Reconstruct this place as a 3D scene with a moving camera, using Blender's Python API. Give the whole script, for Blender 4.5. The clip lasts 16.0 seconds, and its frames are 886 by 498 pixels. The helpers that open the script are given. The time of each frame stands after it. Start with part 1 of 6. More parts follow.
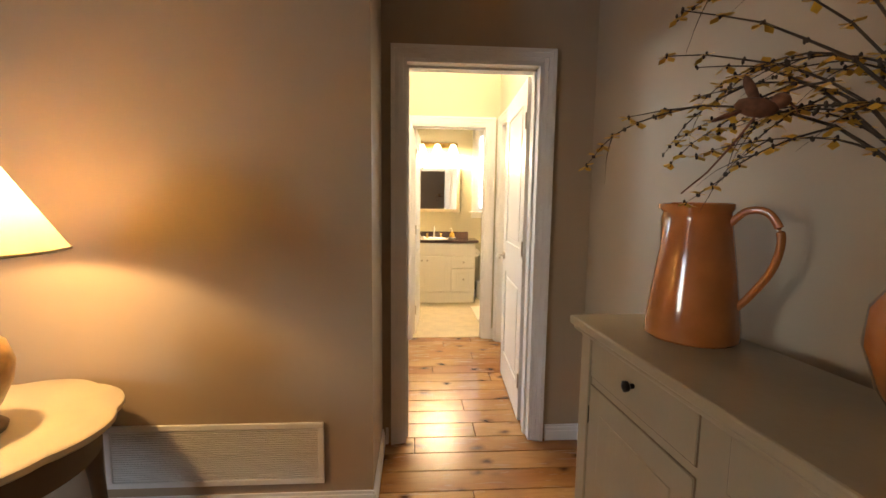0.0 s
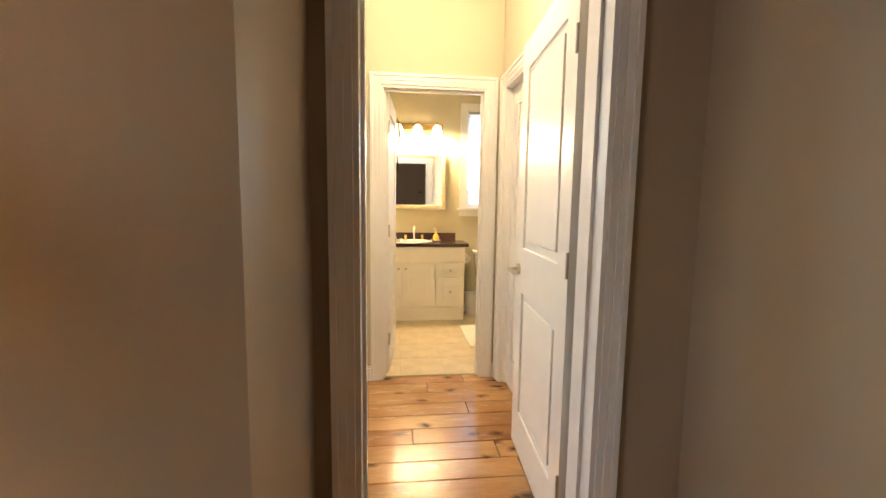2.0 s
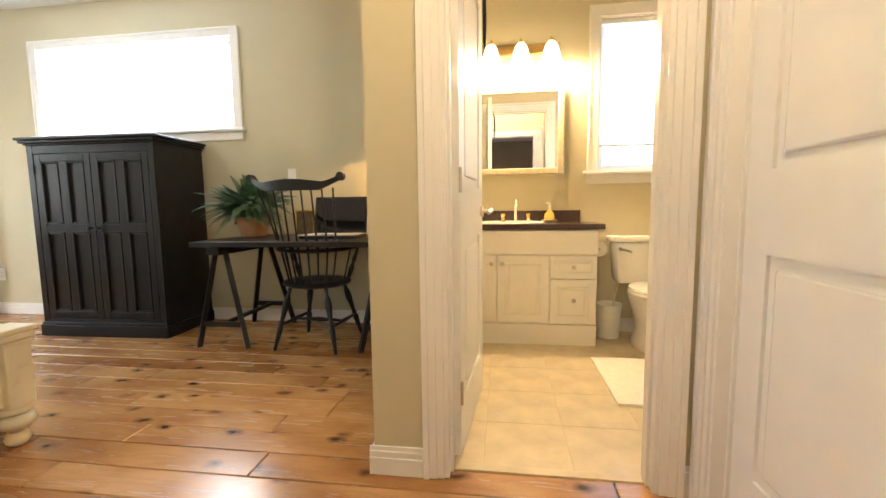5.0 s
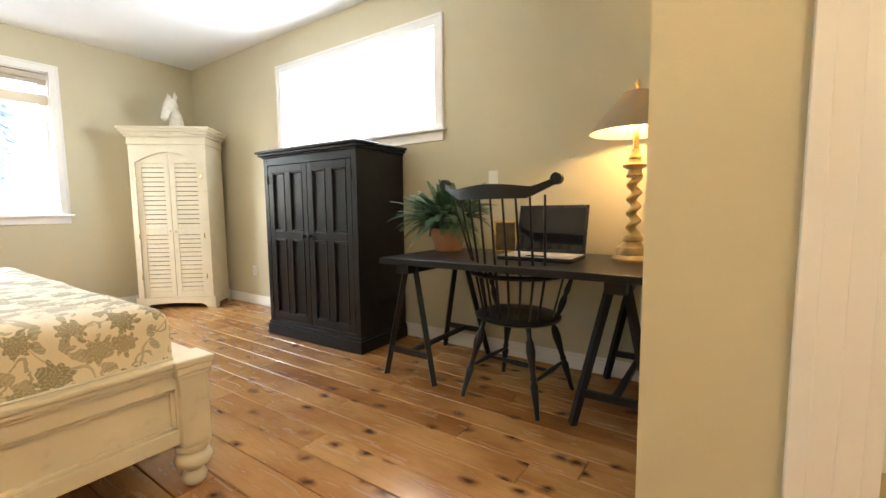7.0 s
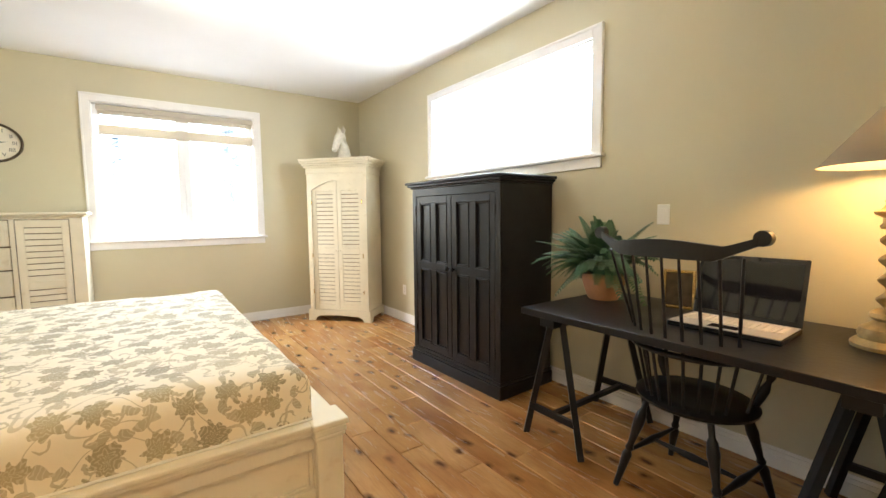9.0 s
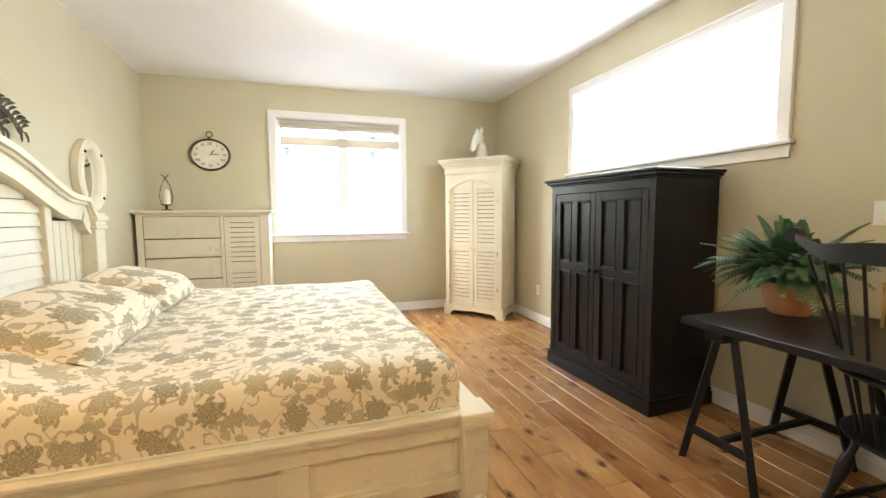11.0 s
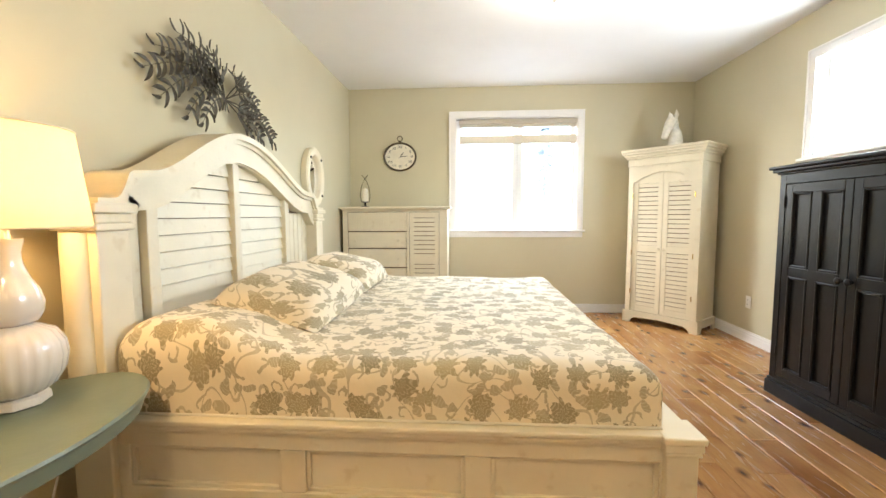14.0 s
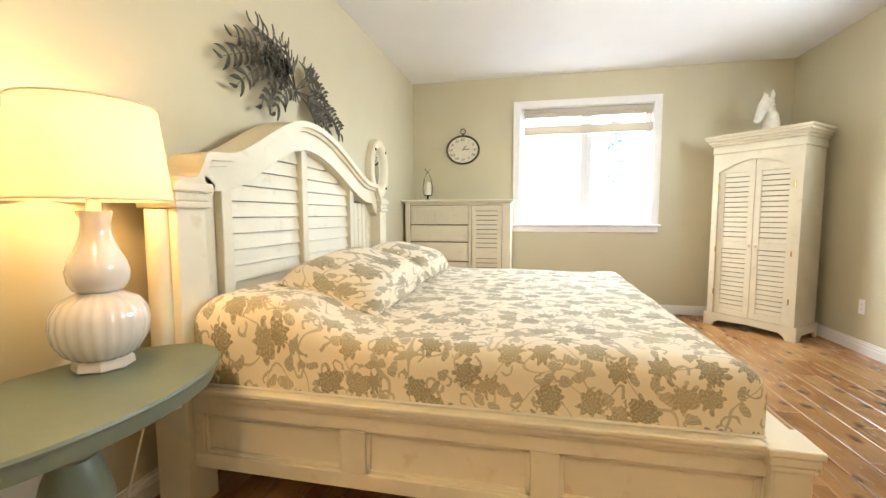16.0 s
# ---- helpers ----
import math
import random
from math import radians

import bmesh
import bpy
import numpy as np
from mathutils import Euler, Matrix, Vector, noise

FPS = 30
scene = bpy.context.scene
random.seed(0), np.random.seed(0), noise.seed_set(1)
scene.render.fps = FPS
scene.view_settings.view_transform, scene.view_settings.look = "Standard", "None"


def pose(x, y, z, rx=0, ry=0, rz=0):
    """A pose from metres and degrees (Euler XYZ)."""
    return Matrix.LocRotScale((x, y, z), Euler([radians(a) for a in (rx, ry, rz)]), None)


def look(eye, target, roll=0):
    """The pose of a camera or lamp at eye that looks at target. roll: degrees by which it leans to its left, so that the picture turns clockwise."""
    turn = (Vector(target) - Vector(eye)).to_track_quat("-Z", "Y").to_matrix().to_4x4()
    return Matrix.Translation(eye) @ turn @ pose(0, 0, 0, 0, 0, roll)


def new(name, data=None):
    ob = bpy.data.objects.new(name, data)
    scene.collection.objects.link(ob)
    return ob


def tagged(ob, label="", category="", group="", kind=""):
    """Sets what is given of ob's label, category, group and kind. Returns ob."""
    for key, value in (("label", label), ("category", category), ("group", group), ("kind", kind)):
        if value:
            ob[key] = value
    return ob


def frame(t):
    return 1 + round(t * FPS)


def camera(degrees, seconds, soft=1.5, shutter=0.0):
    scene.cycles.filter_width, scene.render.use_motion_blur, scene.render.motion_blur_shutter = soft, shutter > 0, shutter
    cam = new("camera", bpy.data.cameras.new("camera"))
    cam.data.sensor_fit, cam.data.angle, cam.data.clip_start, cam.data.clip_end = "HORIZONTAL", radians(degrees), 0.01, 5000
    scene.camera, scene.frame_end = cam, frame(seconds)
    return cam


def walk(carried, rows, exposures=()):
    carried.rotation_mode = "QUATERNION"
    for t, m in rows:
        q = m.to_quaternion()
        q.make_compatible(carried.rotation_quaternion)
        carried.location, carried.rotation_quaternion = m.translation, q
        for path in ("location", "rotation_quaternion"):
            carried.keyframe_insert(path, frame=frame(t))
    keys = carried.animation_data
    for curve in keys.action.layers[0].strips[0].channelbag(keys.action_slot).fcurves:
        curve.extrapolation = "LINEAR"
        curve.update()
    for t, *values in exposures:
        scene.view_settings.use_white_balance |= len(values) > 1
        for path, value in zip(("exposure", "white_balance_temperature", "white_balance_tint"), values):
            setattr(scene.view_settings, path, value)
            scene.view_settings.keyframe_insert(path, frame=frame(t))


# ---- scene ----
cam = camera(93.0, 16.0)
PATH = [
    (0, (0.392, -0.004, 1.32), (0.52, 1.981, 1.103), 0.7),
    (0.5, (0.392, 0.291, 1.304), (0.53, 2.274, 1.089), 0.5),
    (1, (0.4, 0.538, 1.297), (0.562, 2.519, 1.08), 0.3),
    (1.5, (0.424, 0.806, 1.279), (0.62, 2.784, 1.064), 0.4),
    (2, (0.437, 1.059, 1.261), (0.66, 3.035, 1.045), 0.8),
    (2.5, (0.467, 1.338, 1.224), (0.697, 3.313, 1.01), 0.9),
    (3, (0.538, 1.596, 1.149), (0.779, 3.57, 0.938), 0.9),
    (3.2, (0.566, 1.7, 1.128), (0.812, 3.673, 0.917), 1.0),
    (5.3, (0.521, 2.693, 0.957), (0.095, 4.637, 0.762), -0.7),
    (5.5, (0.481, 2.762, 0.961), (-0.046, 4.681, 0.762), -0.6),
    (6, (0.393, 2.942, 0.954), (-0.359, 4.785, 0.767), -0.6),
    (6.5, (0.295, 3.122, 0.979), (-0.652, 4.874, 0.789), -0.6),
    (7, (0.19, 3.271, 1.027), (-0.936, 4.913, 0.841), -0.6),
    (7.5, (0.111, 3.383, 1.116), (-1.154, 4.921, 0.938), -0.6),
    (8, (0.071, 3.448, 1.196), (-1.318, 4.875, 1.02), -0.8),
    (8.5, (0.056, 3.47, 1.233), (-1.46, 4.764, 1.065), -0.7),
    (9, (0.048, 3.464, 1.251), (-1.574, 4.622, 1.085), -0.6),
    (11.5, (-0.026, 3.378, 1.238), (-1.958, 3.87, 1.08), -0.4),
    (12, (-0.059, 3.381, 1.214), (-2.022, 3.736, 1.063), -0.4),
    (12.5, (-0.061, 3.361, 1.224), (-2.042, 3.587, 1.068), -0.3),
    (13, (-0.065, 3.345, 1.215), (-2.057, 3.443, 1.059), -0.3),
    (13.5, (-0.074, 3.323, 1.21), (-2.068, 3.303, 1.053), -0.2),
    (14, (-0.079, 3.306, 1.205), (-2.068, 3.174, 1.043), -0.2),
    (14.5, (-0.086, 3.295, 1.189), (-2.066, 3.058, 1.025), -0.2),
    (15, (-0.103, 3.286, 1.174), (-2.069, 2.961, 1.01), -0.2),
    (15.5, (-0.127, 3.286, 1.154), (-2.082, 2.896, 0.991), -0.1),
    (16, (-0.15, 3.285, 1.128), (-2.099, 2.867, 0.967), -0.1),
]
EXPOSURES = [(0, 0.57), (2, 0.4), (3, 0.36), (5.5, 0.44), (9, 0.42), (16, 0.35)]
walk(cam, [(t, look(eye, target, roll)) for t, eye, target, roll in PATH], EXPOSURES)

# ---- world and large lights ----
world = bpy.data.worlds.new("sky")
scene.world = world
world.use_nodes = True
_n = world.node_tree.nodes
_sky = _n.new("ShaderNodeTexSky")
_sky.sky_type, _sky.sun_disc = "NISHITA", False
_sky.sun_elevation, _sky.sun_rotation = radians(40), radians(200)
_sky.dust_density = 1.5
_n["Background"].inputs[1].default_value = 1.4
world.node_tree.links.new(_sky.outputs[0], _n["Background"].inputs[0])


def lamp(name, kind, m, power, color, size=0.1, size_y=None):
    d = bpy.data.lights.new(name, kind)
    d.energy, d.color = power, color
    if kind == "AREA":
        d.size = size
        if size_y:
            d.shape, d.size_y = "RECTANGLE", size_y
    elif kind == "POINT":
        d.shadow_soft_size = size
    else:
        d.angle = size
    ob = new(name, d)
    ob.matrix_world = m
    return ob


WARM = (1.0, 0.62, 0.27)
SOFTWARM = (1.0, 0.76, 0.48)
DAY = (0.86, 0.95, 1.0)
lamp("sun", "SUN", look((-20, 30, 30), (0, 0, 0)), 1.0, (1, 0.97, 0.92), radians(12))
lamp("daylight_west", "AREA", look((-5.95, 3.87, 2.75), (-4.2, 3.87, 1.2)), 235, DAY, 1.7, 1.0)
lamp("daylight_north", "AREA", look((-2.63, 6.04, 2.005), (-2.63, 5.0, 2.005)), 62, DAY, 1.80, 0.71)
lamp("daylight_bath", "AREA", look((1.51, 6.02, 1.755), (1.51, 5.0, 1.755)), 7, DAY, 0.56, 1.06)
lamp("daylight_front_room", "AREA", look((-4.06, -1.2, 1.55), (0.0, -1.2, 1.5)), 19, (0.92, 0.96, 1.0), 0.94, 1.04)
lamp("bulb_bedroom_ceiling", "POINT", pose(-3.0, 3.85, 2.60), 17, (1.0, 0.95, 0.87), 0.08)
lamp("bulb_hall_ceiling", "POINT", pose(0.60, 2.98, 2.60), 44, SOFTWARM, 0.08)
for _x in (0.46, 0.67, 0.88):
    lamp("bulb_vanity", "POINT", pose(_x, 5.72, 1.93), 30, (1.0, 0.72, 0.40), 0.045)
lamp("bulb_desk", "POINT", pose(-0.228, 5.62, 1.475), 13, WARM, 0.035)
lamp("bulb_nightstand", "POINT", pose(-1.165, 2.0, 1.31), 8.5, WARM, 0.04)
lamp("bulb_side_table", "POINT", pose(-0.93, 1.25, 1.29), 30, WARM, 0.04)


# ---- building helpers ----
def part(name, bm, material, parent=None, label="", smooth=False):
    me = bpy.data.meshes.new(name)
    bm.normal_update()
    bm.to_mesh(me)
    bm.free()
    if smooth:
        me.polygons.foreach_set("use_smooth", [True] * len(me.polygons))
        me.set_sharp_from_angle(angle=radians(42))
    for m in (material if isinstance(material, (list, tuple)) else [material]):
        me.materials.append(m)
    ob = new(name, me)
    if parent:
        ob.parent = parent
    if label:
        ob["label"] = label
    return ob


def thing(name, m, label, category, group=""):
    ob = new(name)
    ob.empty_display_size = 0.1
    ob.matrix_world = m
    return tagged(ob, label, category, group)


def structure(name, bm, material, label="", smooth=False):
    ob = part(name, bm, material, None, label, smooth)
    ob["kind"] = "structure"
    return ob


def box(bm, x0, x1, y0, y1, z0, z1, bevel=0.0):
    vs = [bm.verts.new((x, y, z)) for z in (z0, z1) for x, y in ((x0, y0), (x1, y0), (x1, y1), (x0, y1))]
    fs = [bm.faces.new([vs[i] for i in q]) for q in
          ((3, 2, 1, 0), (4, 5, 6, 7), (0, 1, 5, 4), (1, 2, 6, 5), (2, 3, 7, 6), (3, 0, 4, 7))]
    if bevel:
        es = list({e for f in fs for e in f.edges})
        bmesh.ops.bevel(bm, geom=es, offset=bevel, segments=2, affect="EDGES", profile=0.5)
    return bm


def boxes(*rows, bevel=0.0):
    bm = bmesh.new()
    for r in rows:
        box(bm, *r, bevel=bevel)
    return bm


def lathe(profile, segs=32, bm=None, at=(0, 0, 0), sx=1.0, sy=1.0, ripple=0, depth=0.0):
    """Turned shape: rows of (radius, height)."""
    bm = bm or bmesh.new()
    rings = []
    for r, z in profile:
        ring = []
        for i in range(segs):
            a = 2 * math.pi * i / segs
            k = r * (1 + depth * math.cos(ripple * a)) if ripple else r
            ring.append(bm.verts.new((at[0] + sx * k * math.cos(a), at[1] + sy * k * math.sin(a), at[2] + z)))
        rings.append(ring)
    for a, b in zip(rings, rings[1:]):
        for i in range(segs):
            bm.faces.new((a[i], a[(i + 1) % segs], b[(i + 1) % segs], b[i]))
    if profile[0][0] > 1e-4:
        bm.faces.new(rings[0][::-1])
    if profile[-1][0] > 1e-4:
        bm.faces.new(rings[-1])
    return bm


def tube(pts, radii, segs=8, bm=None, caps=True):
    """A round bar through points."""
    bm = bm or bmesh.new()
    pts = [Vector(p) for p in pts]
    if not isinstance(radii, (list, tuple)):
        radii = [radii] * len(pts)
    rings = []
    for i, p in enumerate(pts):
        d = (pts[min(i + 1, len(pts) - 1)] - pts[max(i - 1, 0)]).normalized()
        up = Vector((0, 0, 1)) if abs(d.z) < 0.95 else Vector((0, 1, 0))
        u = d.cross(up).normalized()
        v = u.cross(d)
        rings.append([bm.verts.new(p + radii[i] * (math.cos(2 * math.pi * k / segs) * u + math.sin(2 * math.pi * k / segs) * v)) for k in range(segs)])
    for a, b in zip(rings, rings[1:]):
        for k in range(segs):
            bm.faces.new((a[k], b[k], b[(k + 1) % segs], a[(k + 1) % segs]))
    if caps:
        bm.faces.new(rings[0])
        bm.faces.new(rings[-1][::-1])
    return bm


def turned(p0, p1, profile, segs=12, bm=None):
    """A turned leg between two points: rows of (place along it 0..1, radius)."""
    p0, p1 = Vector(p0), Vector(p1)
    return tube([p0.lerp(p1, k) for k, r in profile], [r for k, r in profile], segs, bm)


def outline(pts, y0, y1, bm=None, plane="xz"):
    """A flat outline given thickness."""
    bm = bm or bmesh.new()
    def put(a, b, c):
        return (a, c, b) if plane == "xz" else ((a, b, c) if plane == "xy" else (c, a, b))
    lo = [bm.verts.new(put(a, b, y0)) for a, b in pts]
    hi = [bm.verts.new(put(a, b, y1)) for a, b in pts]
    n = len(pts)
    f1, f2 = bm.faces.new(lo), bm.faces.new(hi[::-1])
    for i in range(n):
        bm.faces.new((lo[i], hi[i], hi[(i + 1) % n], lo[(i + 1) % n]))
    bmesh.ops.recalc_face_normals(bm, faces=bm.faces[:])
    return bm


def ribbon(path, depth0, depth1, w, bm=None):
    """A moulding that follows a line in the xz plane with width w below it."""
    bm = bm or bmesh.new()
    n = len(path)
    rows = []
    for i, (x, z) in enumerate(path):
        a, b = path[max(i - 1, 0)], path[min(i + 1, n - 1)]
        d = Vector((b[0] - a[0], b[1] - a[1])).normalized()
        nx, nz = d.y, -d.x
        rows.append([bm.verts.new(p) for p in ((x, depth0, z), (x, depth1, z), (x + nx * w, depth1, z + nz * w), (x + nx * w, depth0, z + nz * w))])
    for a, b in zip(rows, rows[1:]):
        for k in range(4):
            bm.faces.new((a[k], a[(k + 1) % 4], b[(k + 1) % 4], b[k]))
    bm.faces.new(rows[0][::-1])
    bm.faces.new(rows[-1])
    bmesh.ops.recalc_face_normals(bm, faces=bm.faces[:])
    return bm


def dimpled(bm, size, amount):
    for v in bm.verts:
        v.co += amount * noise.noise_vector(v.co * size)
    return bm


# ---- materials ----
def paint(name, color, rough=0.5, metal=0.0, vary=0.06, scale=6.0, bump=0.05, bump_scale=80.0, spec=0.5, wear=None, coat=0.0):
    m = bpy.data.materials.new(name)
    m.use_nodes = True
    nt = m.node_tree
    N, L = nt.nodes, nt.links
    b = N["Principled BSDF"]
    co = N.new("ShaderNodeTexCoord")
    n1 = N.new("ShaderNodeTexNoise")
    n1.inputs["Scale"].default_value, n1.inputs["Detail"].default_value = scale, 6
    L.new(co.outputs["Object"], n1.inputs["Vector"])
    r = N.new("ShaderNodeValToRGB")
    r.color_ramp.elements[0].position, r.color_ramp.elements[1].position = 0.3, 0.7
    r.color_ramp.elements[0].color = [c * (1 - vary) for c in color] + [1]
    r.color_ramp.elements[1].color = [min(1, c * (1 + vary)) for c in color] + [1]
    L.new(n1.outputs[0], r.inputs[0])
    out = r.outputs[0]
    if wear:
        n3 = N.new("ShaderNodeTexNoise")
        n3.inputs["Scale"].default_value, n3.inputs["Detail"].default_value = 14, 10
        L.new(co.outputs["Object"], n3.inputs["Vector"])
        w = N.new("ShaderNodeValToRGB")
        w.color_ramp.elements[0].position, w.color_ramp.elements[1].position = 0.62, 0.74
        w.color_ramp.elements[0].color, w.color_ramp.elements[1].color = (0, 0, 0, 1), (0.5, 0.5, 0.5, 1)
        L.new(n3.outputs[0], w.inputs[0])
        mx = N.new("ShaderNodeMixRGB")
        mx.inputs[2].default_value = (*wear, 1)
        L.new(w.outputs[0], mx.inputs[0])
        L.new(out, mx.inputs[1])
        out = mx.outputs[0]
    L.new(out, b.inputs["Base Color"])
    b.inputs["Roughness"].default_value, b.inputs["Metallic"].default_value = rough, metal
    b.inputs["Specular IOR Level"].default_value = spec
    b.inputs["Coat Weight"].default_value = coat
    if bump:
        n2 = N.new("ShaderNodeTexNoise")
        n2.inputs["Scale"].default_value, n2.inputs["Detail"].default_value = bump_scale, 4
        L.new(co.outputs["Object"], n2.inputs["Vector"])
        bp = N.new("ShaderNodeBump")
        bp.inputs["Strength"].default_value, bp.inputs["Distance"].default_value = bump, 0.01
        L.new(n2.outputs[0], bp.inputs["Height"])
        L.new(bp.outputs[0], b.inputs["Normal"])
    return m


def glow(name, color, strength, base=None):
    m = paint(name, base or color, 0.6, vary=0.02, bump=0)
    b = m.node_tree.nodes["Principled BSDF"]
    b.inputs["Emission Color"].default_value = (*color, 1)
    b.inputs["Emission Strength"].default_value = strength
    return m


def shade_cloth(name, color, translucency, weave=320):
    """Lampshade cloth that lets its bulb's light through."""
    m = bpy.data.materials.new(name)
    m.use_nodes = True
    N, L = m.node_tree.nodes, m.node_tree.links
    d, t, mx = N.new("ShaderNodeBsdfDiffuse"), N.new("ShaderNodeBsdfTranslucent"), N.new("ShaderNodeMixShader")
    co, w = N.new("ShaderNodeTexCoord"), N.new("ShaderNodeTexNoise")
    w.inputs["Scale"].default_value = weave
    L.new(co.outputs["Object"], w.inputs["Vector"])
    r = N.new("ShaderNodeValToRGB")
    r.color_ramp.elements[0].color = [c * 0.9 for c in color] + [1]
    r.color_ramp.elements[1].color = [*color, 1]
    L.new(w.outputs[0], r.inputs[0])
    for s in (d, t):
        L.new(r.outputs[0], s.inputs["Color"])
    mx.inputs[0].default_value = translucency
    L.new(d.outputs[0], mx.inputs[1])
    L.new(t.outputs[0], mx.inputs[2])
    L.new(mx.outputs[0], N["Material Output"].inputs[0])
    return m


def clear_glass(name):
    m = bpy.data.materials.new(name)
    m.use_nodes = True
    N, L = m.node_tree.nodes, m.node_tree.links
    t, g, mx = N.new("ShaderNodeBsdfTransparent"), N.new("ShaderNodeBsdfGlossy"), N.new("ShaderNodeMixShader")
    g.inputs["Roughness"].default_value = 0.02
    mx.inputs[0].default_value = 0.05
    L.new(t.outputs[0], mx.inputs[1])
    L.new(g.outputs[0], mx.inputs[2])
    L.new(mx.outputs[0], N["Material Output"].inputs[0])
    return m


def plank_wood(name):
    m = bpy.data.materials.new(name)
    m.use_nodes = True
    N, L = m.node_tree.nodes, m.node_tree.links
    b = N["Principled BSDF"]
    geo, info = N.new("ShaderNodeNewGeometry"), N.new("ShaderNodeObjectInfo")
    off = N.new("ShaderNodeVectorMath"); off.operation = "SCALE"
    com = N.new("ShaderNodeCombineXYZ")
    for i, k in enumerate((37.0, 91.0, 53.0)):
        mu = N.new("ShaderNodeMath"); mu.operation = "MULTIPLY"; mu.inputs[1].default_value = k
        L.new(info.outputs["Random"], mu.inputs[0]); L.new(mu.outputs[0], com.inputs[i])
    add = N.new("ShaderNodeVectorMath"); add.operation = "ADD"
    L.new(geo.outputs["Position"], add.inputs[0]); L.new(com.outputs[0], add.inputs[1])
    def mapped(sx, sy):
        mp = N.new("ShaderNodeMapping")
        mp.inputs["Scale"].default_value = (sx, sy, 1)
        L.new(add.outputs[0], mp.inputs[0])
        return mp
    def ramp(src, stops):
        r = N.new("ShaderNodeValToRGB")
        els = r.color_ramp.elements
        while len(els) < len(stops):
            els.new(0.5)
        for e, (p, c) in zip(els, stops):
            e.position, e.color = p, (*c, 1)
        L.new(src, r.inputs[0])
        return r.outputs[0]
    def mix(kind, fac, a, c):
        x = N.new("ShaderNodeMixRGB"); x.blend_type = kind
        if isinstance(fac, float):
            x.inputs[0].default_value = fac
        else:
            L.new(fac, x.inputs[0])
        L.new(a, x.inputs[1])
        if isinstance(c, tuple):
            x.inputs[2].default_value = (*c, 1)
        else:
            L.new(c, x.inputs[2])
        return x.outputs[0]
    tone = ramp(info.outputs["Random"], [(0.0, (0.36, 0.17, 0.055)), (0.35, (0.46, 0.245, 0.092)), (0.7, (0.54, 0.31, 0.125)), (1.0, (0.42, 0.21, 0.075))])
    g = N.new("ShaderNodeTexNoise"); g.inputs["Scale"].default_value = 5; g.inputs["Detail"].default_value = 9; g.inputs["Distortion"].default_value = 0.6
    L.new(mapped(0.9, 9).outputs[0], g.inputs["Vector"])
    grain = ramp(g.outputs[0], [(0.3, (0.62, 0.58, 0.52)), (0.55, (1, 1, 1)), (0.75, (0.82, 0.78, 0.72))])
    col = mix("MULTIPLY", 0.6, tone, grain)
    big = N.new("ShaderNodeTexNoise"); big.inputs["Scale"].default_value = 2.2; big.inputs["Detail"].default_value = 4
    L.new(mapped(1, 2.2).outputs[0], big.inputs["Vector"])
    blot = ramp(big.outputs[0], [(0.35, (0.62, 0.5, 0.42)), (0.6, (1, 1, 1))])
    col = mix("MULTIPLY", 0.8, col, blot)
    v = N.new("ShaderNodeTexVoronoi"); v.voronoi_dimensions = "2D"; v.inputs["Scale"].default_value = 4.6; v.inputs["Randomness"].default_value = 1.0
    wob = N.new("ShaderNodeTexNoise"); wob.inputs["Scale"].default_value = 14
    L.new(add.outputs[0], wob.inputs["Vector"])
    wmix = N.new("ShaderNodeMixRGB"); wmix.inputs[0].default_value = 0.06
    mp = mapped(0.95, 1.5)
    L.new(mp.outputs[0], wmix.inputs[1]); L.new(wob.outputs["Color"], wmix.inputs[2])
    L.new(wmix.outputs[0], v.inputs["Vector"])
    knot = ramp(v.outputs["Distance"], [(0.045, (1, 1, 1)), (0.10, (0.6, 0.6, 0.6)), (0.21, (0, 0, 0))])
    sel = ramp(v.outputs["Color"], [(0.42, (0, 0, 0)), (0.5, (1, 1, 1))])
    km = N.new("ShaderNodeMixRGB"); km.blend_type = "MULTIPLY"; km.inputs[0].default_value = 1
    L.new(knot, km.inputs[1]); L.new(sel, km.inputs[2])
    col = mix("MIX", km.outputs[0], col, (0.07, 0.026, 0.009))
    L.new(col, b.inputs["Base Color"])
    b.inputs["Roughness"].default_value = 0.3
    rr = ramp(g.outputs[0], [(0.3, (0.30, 0.30, 0.30)), (0.7, (0.17, 0.17, 0.17))])
    L.new(rr, b.inputs["Roughness"])
    bp = N.new("ShaderNodeBump"); bp.inputs["Strength"].default_value = 0.12; bp.inputs["Distance"].default_value = 0.004
    L.new(g.outputs[0], bp.inputs["Height"]); L.new(bp.outputs[0], b.inputs["Normal"])
    return m


